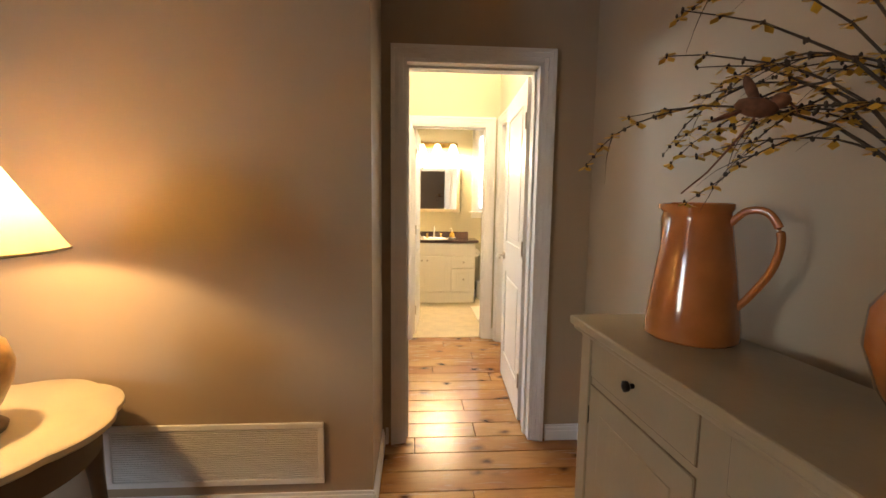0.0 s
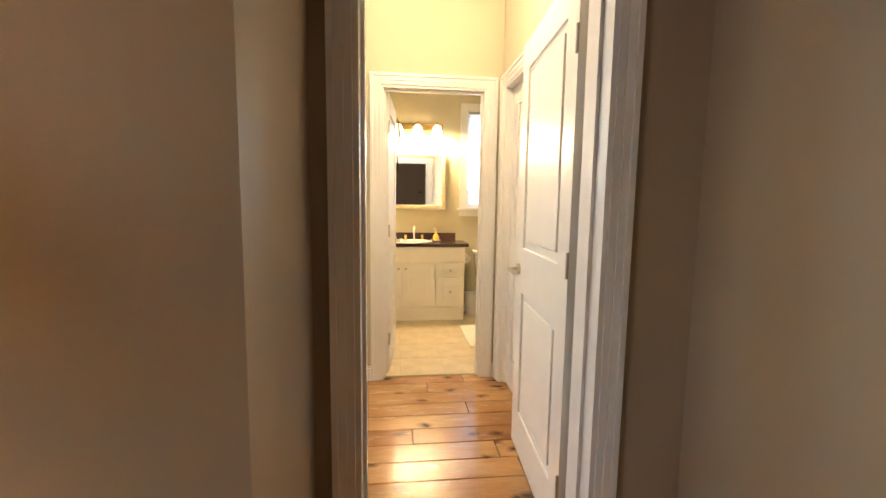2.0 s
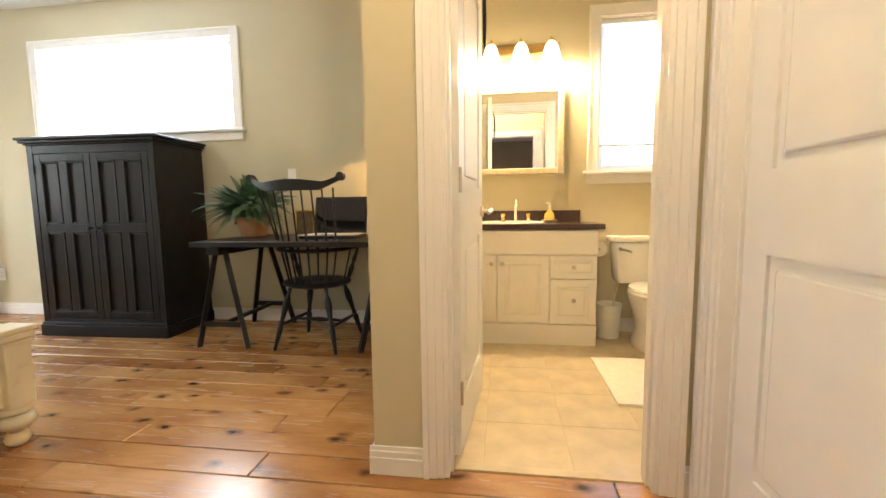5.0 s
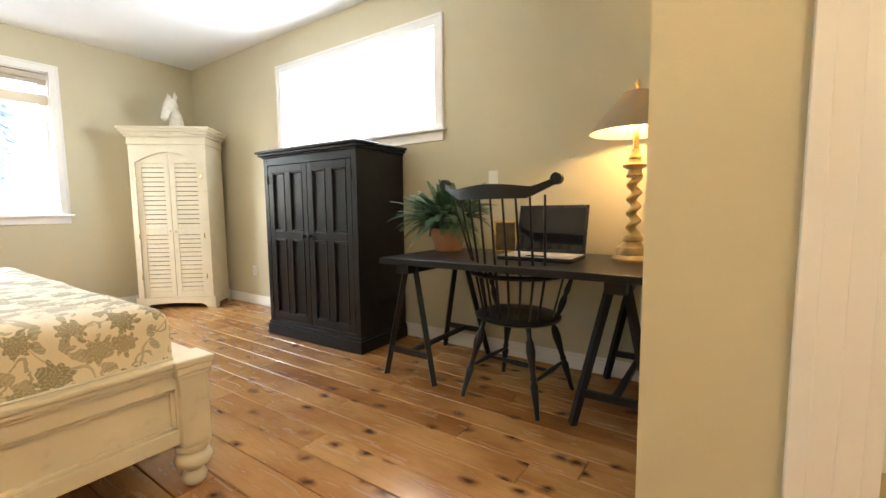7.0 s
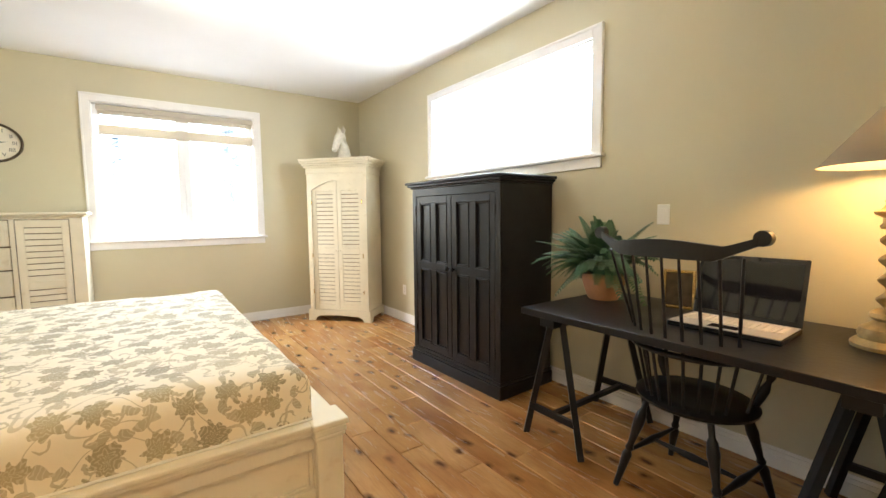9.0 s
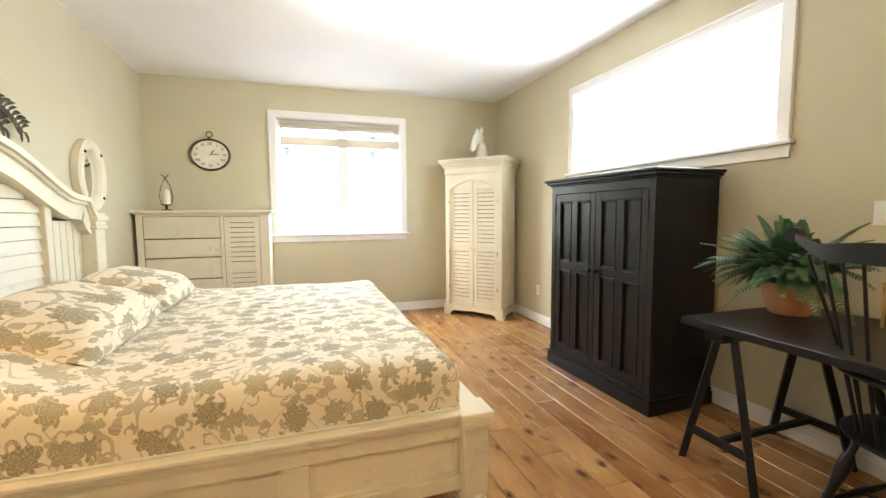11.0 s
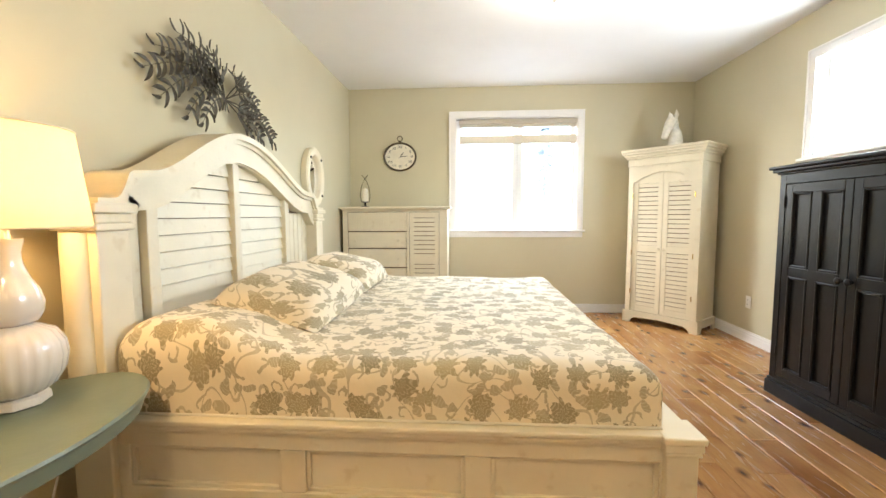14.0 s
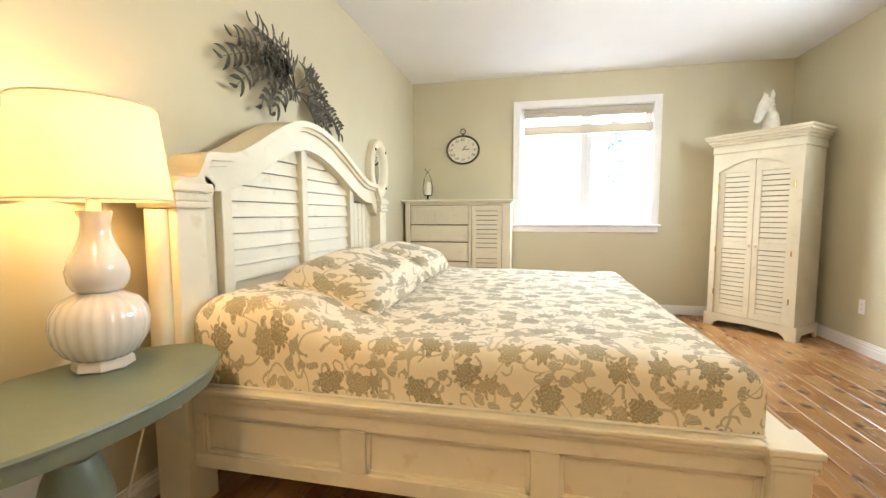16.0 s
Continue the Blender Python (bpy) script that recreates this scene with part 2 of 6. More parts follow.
def floral_cloth(name):
    """Cream cotton printed with grey-olive flowers, leaves and thin stems, in the cloth's own UV metres."""
    m = bpy.data.materials.new(name)
    m.use_nodes = True
    N, L = m.node_tree.nodes, m.node_tree.links
    b = N["Principled BSDF"]
    uv = N.new("ShaderNodeUVMap")
    wob = N.new("ShaderNodeTexNoise"); wob.inputs["Scale"].default_value = 16; wob.inputs["Detail"].default_value = 3
    L.new(uv.outputs[0], wob.inputs["Vector"])
    wm = N.new("ShaderNodeMixRGB"); wm.inputs[0].default_value = 0.06
    L.new(uv.outputs[0], wm.inputs[1]); L.new(wob.outputs["Color"], wm.inputs[2])
    def math_(op, a, c=None, d=None):
        x = N.new("ShaderNodeMath"); x.operation = op
        for i, s in enumerate((a, c, d)):
            if s is None:
                continue
            if isinstance(s, (int, float)):
                x.inputs[i].default_value = s
            else:
                L.new(s, x.inputs[i])
        return x.outputs[0]
    def cell(scale, rnd, offset):
        mp = N.new("ShaderNodeMapping"); mp.inputs["Location"].default_value = (offset, offset * 0.7, 0)
        L.new(wm.outputs[0], mp.inputs[0])
        v = N.new("ShaderNodeTexVoronoi"); v.voronoi_dimensions = "2D"
        v.inputs["Scale"].default_value, v.inputs["Randomness"].default_value = scale, rnd
        L.new(mp.outputs[0], v.inputs["Vector"])
        sub = N.new("ShaderNodeVectorMath"); sub.operation = "SUBTRACT"
        L.new(mp.outputs[0], sub.inputs[0]); L.new(v.outputs["Position"], sub.inputs[1])
        sp, sc = N.new("ShaderNodeSeparateXYZ"), N.new("ShaderNodeSeparateColor")
        L.new(sub.outputs[0], sp.inputs[0]); L.new(v.outputs["Color"], sc.inputs[0])
        ang = math_("ADD", math_("ARCTAN2", sp.outputs[1], sp.outputs[0]), math_("MULTIPLY", sc.outputs[0], 6.28))
        return math_("MULTIPLY", v.outputs["Distance"], 1.0 / 1.0), ang, sc
    # flowers: scalloped discs with rings of petals
    d, ang, sc = cell(8.4, 0.85, 0.0)
    edge = math_("ADD", 0.28, math_("MULTIPLY", math_("COSINE", math_("MULTIPLY", ang, 8.0)), 0.06))
    edge = math_("ADD", edge, math_("MULTIPLY", sc.outputs[1], 0.07))
    flower = math_("LESS_THAN", d, edge)
    swirl = math_("SINE", math_("ADD", math_("MULTIPLY", d, 52.0), math_("MULTIPLY", math_("COSINE", math_("MULTIPLY", ang, 8.0)), 2.2)))
    petals = math_("MULTIPLY_ADD", math_("GREATER_THAN", swirl, 0.5), -0.35, 1.0)
    flower = math_("MULTIPLY", flower, petals)
    # leaves: pointed lobes, fewer
    d2, ang2, sc2 = cell(9.6, 0.9, 3.3)
    lobe = math_("ABSOLUTE", math_("COSINE", math_("MULTIPLY", ang2, 1.0)))
    le = math_("MULTIPLY", math_("POWER", lobe, 3.0), 0.42)
    leaf = math_("MULTIPLY", math_("LESS_THAN", d2, le), math_("GREATER_THAN", sc2.outputs[2], 0.08))
    vein = math_("MULTIPLY_ADD", math_("GREATER_THAN", math_("SINE", math_("MULTIPLY", d2, 60.0)), 0.6), -0.25, 0.8)
    leaf = math_("MULTIPLY", leaf, vein)
    # stems: thin contour lines of a slow noise
    ns = N.new("ShaderNodeTexNoise"); ns.inputs["Scale"].default_value = 5.2; ns.inputs["Detail"].default_value = 0.5
    L.new(uv.outputs[0], ns.inputs["Vector"])
    stem = math_("MULTIPLY", math_("LESS_THAN", math_("ABSOLUTE", math_("SUBTRACT", math_("FRACT", math_("MULTIPLY", ns.outputs[0], 5.0)), 0.5)), 0.032), 0.6)
    d3, ang3, sc3 = cell(13.0, 0.95, 7.1)
    curl = math_("MULTIPLY", math_("LESS_THAN", math_("ABSOLUTE", math_("SUBTRACT", d3, 0.22)), 0.05), math_("GREATER_THAN", math_("SINE", ang3), -0.35))
    curl = math_("MULTIPLY", curl, 0.7)
    mask = math_("MAXIMUM", math_("MAXIMUM", math_("MAXIMUM", flower, leaf), curl), stem)
    tone = N.new("ShaderNodeValToRGB")
    tone.color_ramp.elements[0].color, tone.color_ramp.elements[1].color = (0.27, 0.225, 0.13, 1), (0.42, 0.35, 0.205, 1)
    L.new(sc.outputs[2], tone.inputs[0])
    mx = N.new("ShaderNodeMixRGB"); mx.inputs[1].default_value = (0.76, 0.67, 0.50, 1)
    L.new(mask, mx.inputs[0]); L.new(tone.outputs[0], mx.inputs[2])
    L.new(mx.outputs[0], b.inputs["Base Color"])
    b.inputs["Roughness"].default_value = 0.75
    b.inputs["Sheen Weight"].default_value = 0.15
    fb, bp = N.new("ShaderNodeTexNoise"), N.new("ShaderNodeBump")
    fb.inputs["Scale"].default_value, fb.inputs["Detail"].default_value = 30, 6
    L.new(uv.outputs[0], fb.inputs["Vector"])
    bp.inputs["Strength"].default_value, bp.inputs["Distance"].default_value = 0.3, 0.008
    L.new(fb.outputs[0], bp.inputs["Height"]); L.new(bp.outputs[0], b.inputs["Normal"])
    return m


WALL = paint("wall_paint", (0.55, 0.498, 0.345), 0.62, vary=0.025, scale=2.5, bump=0.06, bump_scale=220)
WALL_FRONT = paint("front_room_wall_paint", (0.38, 0.295, 0.20), 0.55, vary=0.03, scale=2.5, bump=0.06, bump_scale=220)
CEIL = paint("ceiling_paint", (0.82, 0.81, 0.79), 0.85, vary=0.015, scale=3, bump=0.1, bump_scale=260)
TRIM = paint("white_trim_paint", (0.80, 0.78, 0.75), 0.32, vary=0.02, scale=8, bump=0.02, bump_scale=60)
VINYL = paint("white_window_vinyl", (0.82, 0.83, 0.84), 0.3, vary=0.01, bump=0)
WOOD = plank_wood("knotty_plank_wood")
TILE = paint("beige_floor_tile", (0.52, 0.43, 0.28), 0.38, vary=0.16, scale=7, bump=0.08, bump_scale=18)
GROUT = paint("tile_grout", (0.53, 0.43, 0.275), 0.8, vary=0.1, bump=0.1)
SUBFLOOR = paint("dark_joint_wood", (0.17, 0.085, 0.038), 0.7, vary=0.2)
CREAM = paint("antiqued_cream_paint", (0.72, 0.65, 0.49), 0.42, vary=0.05, scale=5, bump=0.08, bump_scale=45, wear=(0.58, 0.47, 0.30))
# dark brown that paints shade into gaps and recesses
GAP_SHADE = paint("painted_gap_shade", (0.16, 0.11, 0.06), 0.7, vary=0.2)
BLACK = paint("black_painted_wood", (0.011, 0.0105, 0.012), 0.34, vary=0.25, scale=9, bump=0.08, bump_scale=40, spec=0.3)
BLACKMETAL = paint("blackened_metal", (0.02, 0.018, 0.016), 0.4, 0.8, vary=0.2)
NICKEL = paint("brushed_nickel", (0.55, 0.50, 0.43), 0.28, 1.0, vary=0.05, bump=0)
CHROME = paint("chrome", (0.8, 0.8, 0.8), 0.08, 1.0, vary=0.02, bump=0)
BRASS = paint("brass", (0.72, 0.50, 0.20), 0.25, 1.0, vary=0.08, bump=0)
WHITECAB = paint("white_cabinet_laminate", (0.78, 0.74, 0.66), 0.35, vary=0.02, bump=0.02)
COUNTER = paint("dark_plum_worktop", (0.055, 0.032, 0.03), 0.22, vary=0.35, scale=90, bump=0)
PORCELAIN = paint("white_porcelain", (0.82, 0.79, 0.73), 0.1, vary=0.01, bump=0, coat=0.5)
MIRROR = paint("mirror_glass", (0.9, 0.9, 0.9), 0.01, 1.0, vary=0.0, bump=0)
GLASS = clear_glass("window_glass")
FLORAL = floral_cloth("floral_print_cotton")
SHEET = paint("cream_cotton_sheet", (0.74, 0.69, 0.58), 0.8, vary=0.04, bump=0.2, bump_scale=30)


# ---- setting ----
H = 2.74
WEST, NORTH, SOUTH, STUB = -5.30, 5.915, 1.80, 0.08


def wall_run(name, material, axis, a0, a1, b0, b1, openings=(), z1=H, label="", inner=None):
    """A wall along x or y from a0 to a1, between b0 and b1 across it, with openings (u0, u1, z0, z1)."""
    bm = bmesh.new()
    def put(u0, u1, z0, z1_):
        if u1 - u0 < 1e-4 or z1_ - z0 < 1e-4:
            return
        if axis == "x":
            box(bm, u0, u1, b0, b1, z0, z1_)
        else:
            box(bm, b0, b1, u0, u1, z0, z1_)
    u = a0
    for o0, o1, z0, z1_ in sorted(openings):
        put(u, o0, 0, z1)
        put(o0, o1, 0, z0)
        put(o0, o1, z1_, z1)
        u = o1
    put(u, a1, 0, z1)
    return structure(name, bm, material, label)


D1 = (0.325, 1.040, 0.0, 2.04)     # doorway from the front room
D2 = (0.338, 1.052, 0.0, 2.04)     # bathroom doorway
D3 = (3.17, 3.89, 0.0, 2.04)       # closet doorway in the hall
HW = (-3.528, -1.674, 1.635, 2.375)  # high window
FW = (3.114, 4.581, 1.02, 2.375)       # west window
BW = (1.235, 1.80, 1.21, 2.30)     # bathroom window

wall_run("wall_north", WALL, "x", -5.42, 0.14, NORTH, NORTH + 0.13, [HW], label="beige painted wall with a high window")
wall_run("wall_west", WALL, "y", SOUTH - 0.1, NORTH, WEST - 0.12, WEST, [FW], label="beige painted wall with a sliding window")
wall_run("wall_south", [WALL], "x", -5.30, 0.13, 1.75, SOUTH, label="beige painted wall behind the bed")
wall_run("wall_front_room_north", WALL_FRONT, "x", -4.0, 0.214, 1.70, 1.746, label="taupe painted wall lit by a lamp")
wall_run("wall_alcove_front", WALL_FRONT, "y", 1.746, 2.20, 0.185, 0.214, label="taupe wall return beside the doorway")
wall_run("wall_alcove_back", WALL, "y", 1.80, 2.36, 0.13, 0.182, label="beige wall return")
wall_run("wall_doorway_front", WALL_FRONT, "x", 0.185, 1.37, 2.203, 2.278, [D1], label="taupe wall round the doorway")
wall_run("wall_doorway_back", WALL, "x", 0.185, 1.37, 2.282, 2.36, [D1], label="beige wall round the doorway")
wall_run("wall_front_room_east", WALL_FRONT, "y", -5.2, 0.0, 0.0, 0.10, label="taupe painted wall behind the sideboard").matrix_world = pose(1.318, 2.215, 0, 0, 0, 6.3)
wall_run("wall_front_room_west", WALL_FRONT, "y", -3.0, 1.70, -4.1, -4.0, [(-1.7, -0.7, 1.0, 2.1)])
wall_run("wall_front_room_south", WALL_FRONT, "x", -4.1, 2.08, -3.1, -3.0)
wall_run("wall_hall_east", WALL, "y", 2.362, 3.98, 1.165, 1.28, [D3], label="beige hall wall with a closet door")
wall_run("wall_bath_south", WALL, "x", STUB, 1.98, 3.98, 4.09, [D2], label="beige wall round the bathroom door")
wall_run("wall_stub", WALL, "y", 0.112, NORTH - 3.98, 0.0, 0.06, label="beige wall between bedroom and bathroom").matrix_world = pose(STUB, 3.98, 0, 0, 0, 1.4)
wall_run("wall_bath_north", WALL, "x", 0.14, 2.08, 5.865, 6.0, [BW], label="warm beige bathroom wall")
wall_run("wall_bath_east", WALL, "y", 4.09, 5.865, 1.98, 2.08)
wall_run("wall_closet", WALL, "y", 3.0, 3.98, 1.75, 1.85)

structure("ceiling", boxes((-5.42, 2.08, -3.1, 6.05, H, H + 0.12)), CEIL, "white painted ceiling")
structure("floor", boxes((-5.42, 2.08, -3.1, 6.05, -0.15, -0.022)), SUBFLOOR, "dark joints under the floor boards")


def casing(name, o, b, side, axis, w=0.075, t=0.018, mat=TRIM, legs=0.0):
    """Moulded casing round an opening o on the wall plane b; side is the way it stands out."""
    u0, u1, z0, z1 = o
    bm = bmesh.new()
    def put(a0, a1, c0, c1, d0, d1):
        lo, hi = sorted((b + side * d0, b + side * d1))
        if axis == "x":
            box(bm, a0, a1, lo, hi, c0, c1, bevel=0.0012)
        else:
            box(bm, lo, hi, a0, a1, c0, c1, bevel=0.0012)
    for k0, k1, th in ((0.0, 0.35, 0.6), (0.35, 0.72, 0.85), (0.72, 1.0, 1.25)):
        put(u0 - w * k1, u0 - w * k0, z0 - legs, z1 + w * k1, 0.0, t * th)
        put(u1 + w * k0, u1 + w * k1, z0 - legs, z1 + w * k1, 0.0, t * th)
        put(u0 - w * k0, u1 + w * k0, z1 + w * k0, z1 + w * k1, 0.0, t * th)
    return structure(name, bm, mat, "white moulded casing")


def jamb(name, o, b0, b1, axis, t=0.016, mat=TRIM, sill=False):
    u0, u1, z0, z1 = o
    bm = bmesh.new()
    rows = [(u0, u0 + t, z0, z1), (u1 - t, u1, z0, z1), (u0 + t, u1 - t, z1 - t, z1)]
    if sill:
        rows.append((u0 + t, u1 - t, z0, z0 + t))
    m = (b0 + b1) / 2
    if not sill:
        rows2 = [(u0 + t, u0 + t + 0.011, z0, z1 - t), (u1 - t - 0.011, u1 - t, z0, z1 - t), (u0 + t, u1 - t, z1 - t - 0.011, z1 - t)]
    else:
        rows2 = []
    for a0, a1, c0, c1 in rows:
        box(bm, *((a0, a1, b0, b1) if axis == "x" else (b0, b1, a0, a1)), c0, c1)
    for a0, a1, c0, c1 in rows2:
        box(bm, *((a0, a1, m - 0.02, m + 0.02) if axis == "x" else (m - 0.02, m + 0.02, a0, a1)), c0, c1)
    return structure(name, bm, mat, "white painted door lining" if not sill else "white window lining")


casing("trim_doorway_front", D1, 2.203, -1, "x", w=0.064)
casing("trim_doorway_back", D1, 2.36, 1, "x", w=0.064)
jamb("trim_doorway_lining", D1, 2.199, 2.363, "x")
casing("trim_bath_front", D2, 3.98, -1, "x")
casing("trim_bath_back", D2, 4.09, 1, "x")
jamb("trim_bath_lining", D2, 3.977, 4.093, "x")
casing("trim_closet", D3, 1.165, -1, "y")
jamb("trim_closet_lining", D3, 1.162, 1.282, "y")


def baseboard(name, axis, a0, a1, b, side, h=0.105, mat=TRIM):
    bm = bmesh.new()
    for z0, z1, t in ((0.0, h * 0.62, 0.016), (h * 0.62, h * 0.84, 0.013), (h * 0.84, h, 0.008)):
        lo, hi = sorted((b, b + side * t))
        box(bm, *((a0, a1, lo, hi) if axis == "x" else (lo, hi, a0, a1)), z0, z1, bevel=0.002)
    return structure(name, bm, mat, "white moulded baseboard")


for row in (("x", -5.3, STUB, NORTH, -1), ("y", SOUTH, NORTH, WEST, 1), ("x", -5.3, 0.13, SOUTH, 1), ("y", 1.82, 2.36, 0.13, -1),
            ("x", STUB - 0.016, D2[0] - 0.078, 3.98, -1), ("x", D2[1] + 0.078, 1.16, 3.98, -1), ("y", 2.39, D3[0] - 0.078, 1.165, -1),
            ("x", 0.147, D1[0] - 0.078, 2.36, 1), ("x", 0.14, 1.98, 5.865, -1), ("y", 4.11, 5.84, 1.98, -1)):
    baseboard("baseboard", *row)
for row in (("x", -4.0, 0.214, 1.70, -1), ("y", 1.684, 2.187, 0.214, 1), ("x", 0.231, D1[0] - 0.078, 2.203, -1), ("x", D1[1] + 0.078, 1.31, 2.203, -1), ):
    baseboard("baseboard", *row, h=0.09)


baseboard("baseboard", "y", -5.2, 0.0, -0.001, -1, h=0.09).matrix_world = pose(1.318, 2.2, 0, 0, 0, 6.3)


baseboard("baseboard", "y", 0.0, NORTH - 3.999, 0.0, -1).matrix_world = pose(STUB, 3.98, 0, 0, 0, 1.4)


# ---- windows ----
def window(name, o, wall_in, out, axis, sash, label):
    """Casing, sill, apron, frame and panes of a window in an opening; out is the way outdoors."""
    u0, u1, z0, z1 = o
    root = tagged(new(name), label, "window", kind="structure")
    def bx(a0, a1, d0, d1, c0, c1, bevel=0.002, bm=None):
        lo, hi = sorted((wall_in + out * d0, wall_in + out * d1))
        bm = bm or bmesh.new()
        return box(bm, *((a0, a1, lo, hi) if axis == "x" else (lo, hi, a0, a1)), c0, c1, bevel=bevel)
    w = 0.075
    bm = bmesh.new()
    for a in ((u0 - w, u0, -0.018, 0, z0, z1 + w), (u1, u1 + w, -0.018, 0, z0, z1 + w), (u0, u1, -0.018, 0, z1, z1 + w)):
        bx(*a, bm=bm)
    for a in ((u0 - w, u0 - w + 0.018, -0.024, -0.018, z0, z1 + w), (u1 + w - 0.018, u1 + w, -0.024, -0.018, z0, z1 + w), (u0 - w + 0.018, u1 + w - 0.018, -0.024, -0.018, z1 + w - 0.018, z1 + w)):
        bx(*a, bm=bm)
    part("window_casing", bm, TRIM, root)
    part("window_sill", bx(u0 - w - 0.025, u1 + w + 0.025, -0.05, 0.0, z0 - 0.024, z0, 0.006), TRIM, root)
    part("apron", bx(u0 - w, u1 + w, -0.018, 0, z0 - 0.092, z0 - 0.024), TRIM, root)
    t = 0.012
    bm = bmesh.new()
    for a in ((u0, u0 + t, 0, 0.12, z0, z1), (u1 - t, u1, 0, 0.12, z0, z1), (u0 + t, u1 - t, 0, 0.12, z1 - t, z1), (u0 + t, u1 - t, 0, 0.12, z0, z0 + t)):
        bx(*a, bm=bm)
    part("reveal", bm, TRIM, root)
    for a0, a1 in sash:
        f = 0.06 if len(sash) > 1 else 0.04
        bm = bmesh.new()
        for a in ((a0, a0 + f, 0.075, 0.115, z0 + t, z1 - t), (a1 - f, a1, 0.075, 0.115, z0 + t, z1 - t), (a0 + f, a1 - f, 0.075, 0.115, z1 - t - f, z1 - t), (a0 + f, a1 - f, 0.075, 0.115, z0 + t, z0 + t + f)):
            bx(*a, bm=bm)
        sf = part("window_frame", bm, VINYL, root)
        p = part("pane", bx(a0 + f - 0.004, a1 - f + 0.004, 0.093, 0.097, z0 + t + f - 0.004, z1 - t - f + 0.004, 0), GLASS, sf)
        p.visible_shadow = False
    return root


w1 = window("window_1", HW, NORTH, 1, "x", [(HW[0] + 0.012, HW[1] - 0.012)], "wide high window with white frame, bright daylight")
w2 = window("window_2", FW, WEST, -1, "y", [(FW[0] + 0.012, 3.874), (3.875, FW[1] - 0.012)], "sliding window in white casing above a low wall")
w3 = window("window_3", BW, 5.865, 1, "x", [(BW[0] + 0.012, BW[1] - 0.012)], "bathroom window with white casing beside the mirror")


# ---- outdoors ----
SNOW = paint("pale_winter_ground", (0.72, 0.73, 0.74), 0.9, vary=0.08, scale=0.6, bump=0.3, bump_scale=3)
structure("ground", boxes((-400, 400, -400, 400, -0.75, -0.35)), SNOW, "pale winter ground around the house")
# needles and bark near white: overexposed daylight put into their colour
NEEDLE = paint("needles_paled_for_glare", (0.58, 0.62, 0.62), 0.8, vary=0.3, scale=3)
TRUNK = paint("spruce_bark", (0.6, 0.6, 0.58), 0.9, vary=0.3)
tr = random.Random(21)


def spruce(x, y, h, label):
    t_ = thing("spruce_tree", pose(x, y, -0.35), label, "tree", "trees outside the window")
    part("trunk", tube([(0, 0, 0), (0.02, 0, h * 0.5), (0, 0, h)], [0.13, 0.08, 0.01], 8), TRUNK, t_)
    bm = bmesh.new()
    z = 0.5
    while z < h:
        reach = (1 - z / h) * h * 0.30 + 0.08
        for _ in range(11):
            a = tr.uniform(0, 2 * math.pi)
            r_ = reach * tr.uniform(0.6, 1.1)
            for k in range(9):
                q = (k + 1) / 9
                c = Vector((math.cos(a) * r_ * q, math.sin(a) * r_ * q, z - 0.35 * r_ * q + tr.uniform(-0.05, 0.05)))
                for _2 in range(3):
                    d = Vector((math.cos(a + tr.uniform(-1.2, 1.2)), math.sin(a + tr.uniform(-1.2, 1.2)), tr.uniform(-0.5, 0.2))) * tr.uniform(0.10, 0.22)
                    s_ = Vector((-d.y, d.x, 0)) * 0.16
                    bm.faces.new([bm.verts.new(v) for v in (c, c + d * 0.5 + s_, c + d, c + d * 0.5 - s_)])
        z += 0.19
    part("crown", bm, NEEDLE, t_)["kind"] = "stuff"


spruce(-17.0, 6.2, 5.0, "spruce tree outside the bedroom window, coloured pale for daylight glare")
spruce(-26.0, 2.6, 5.5, "tall spruce tree farther off, coloured pale for daylight glare")
spruce(-24.0, 9.0, 6.0, "broad spruce tree beyond the window, coloured pale for daylight glare")


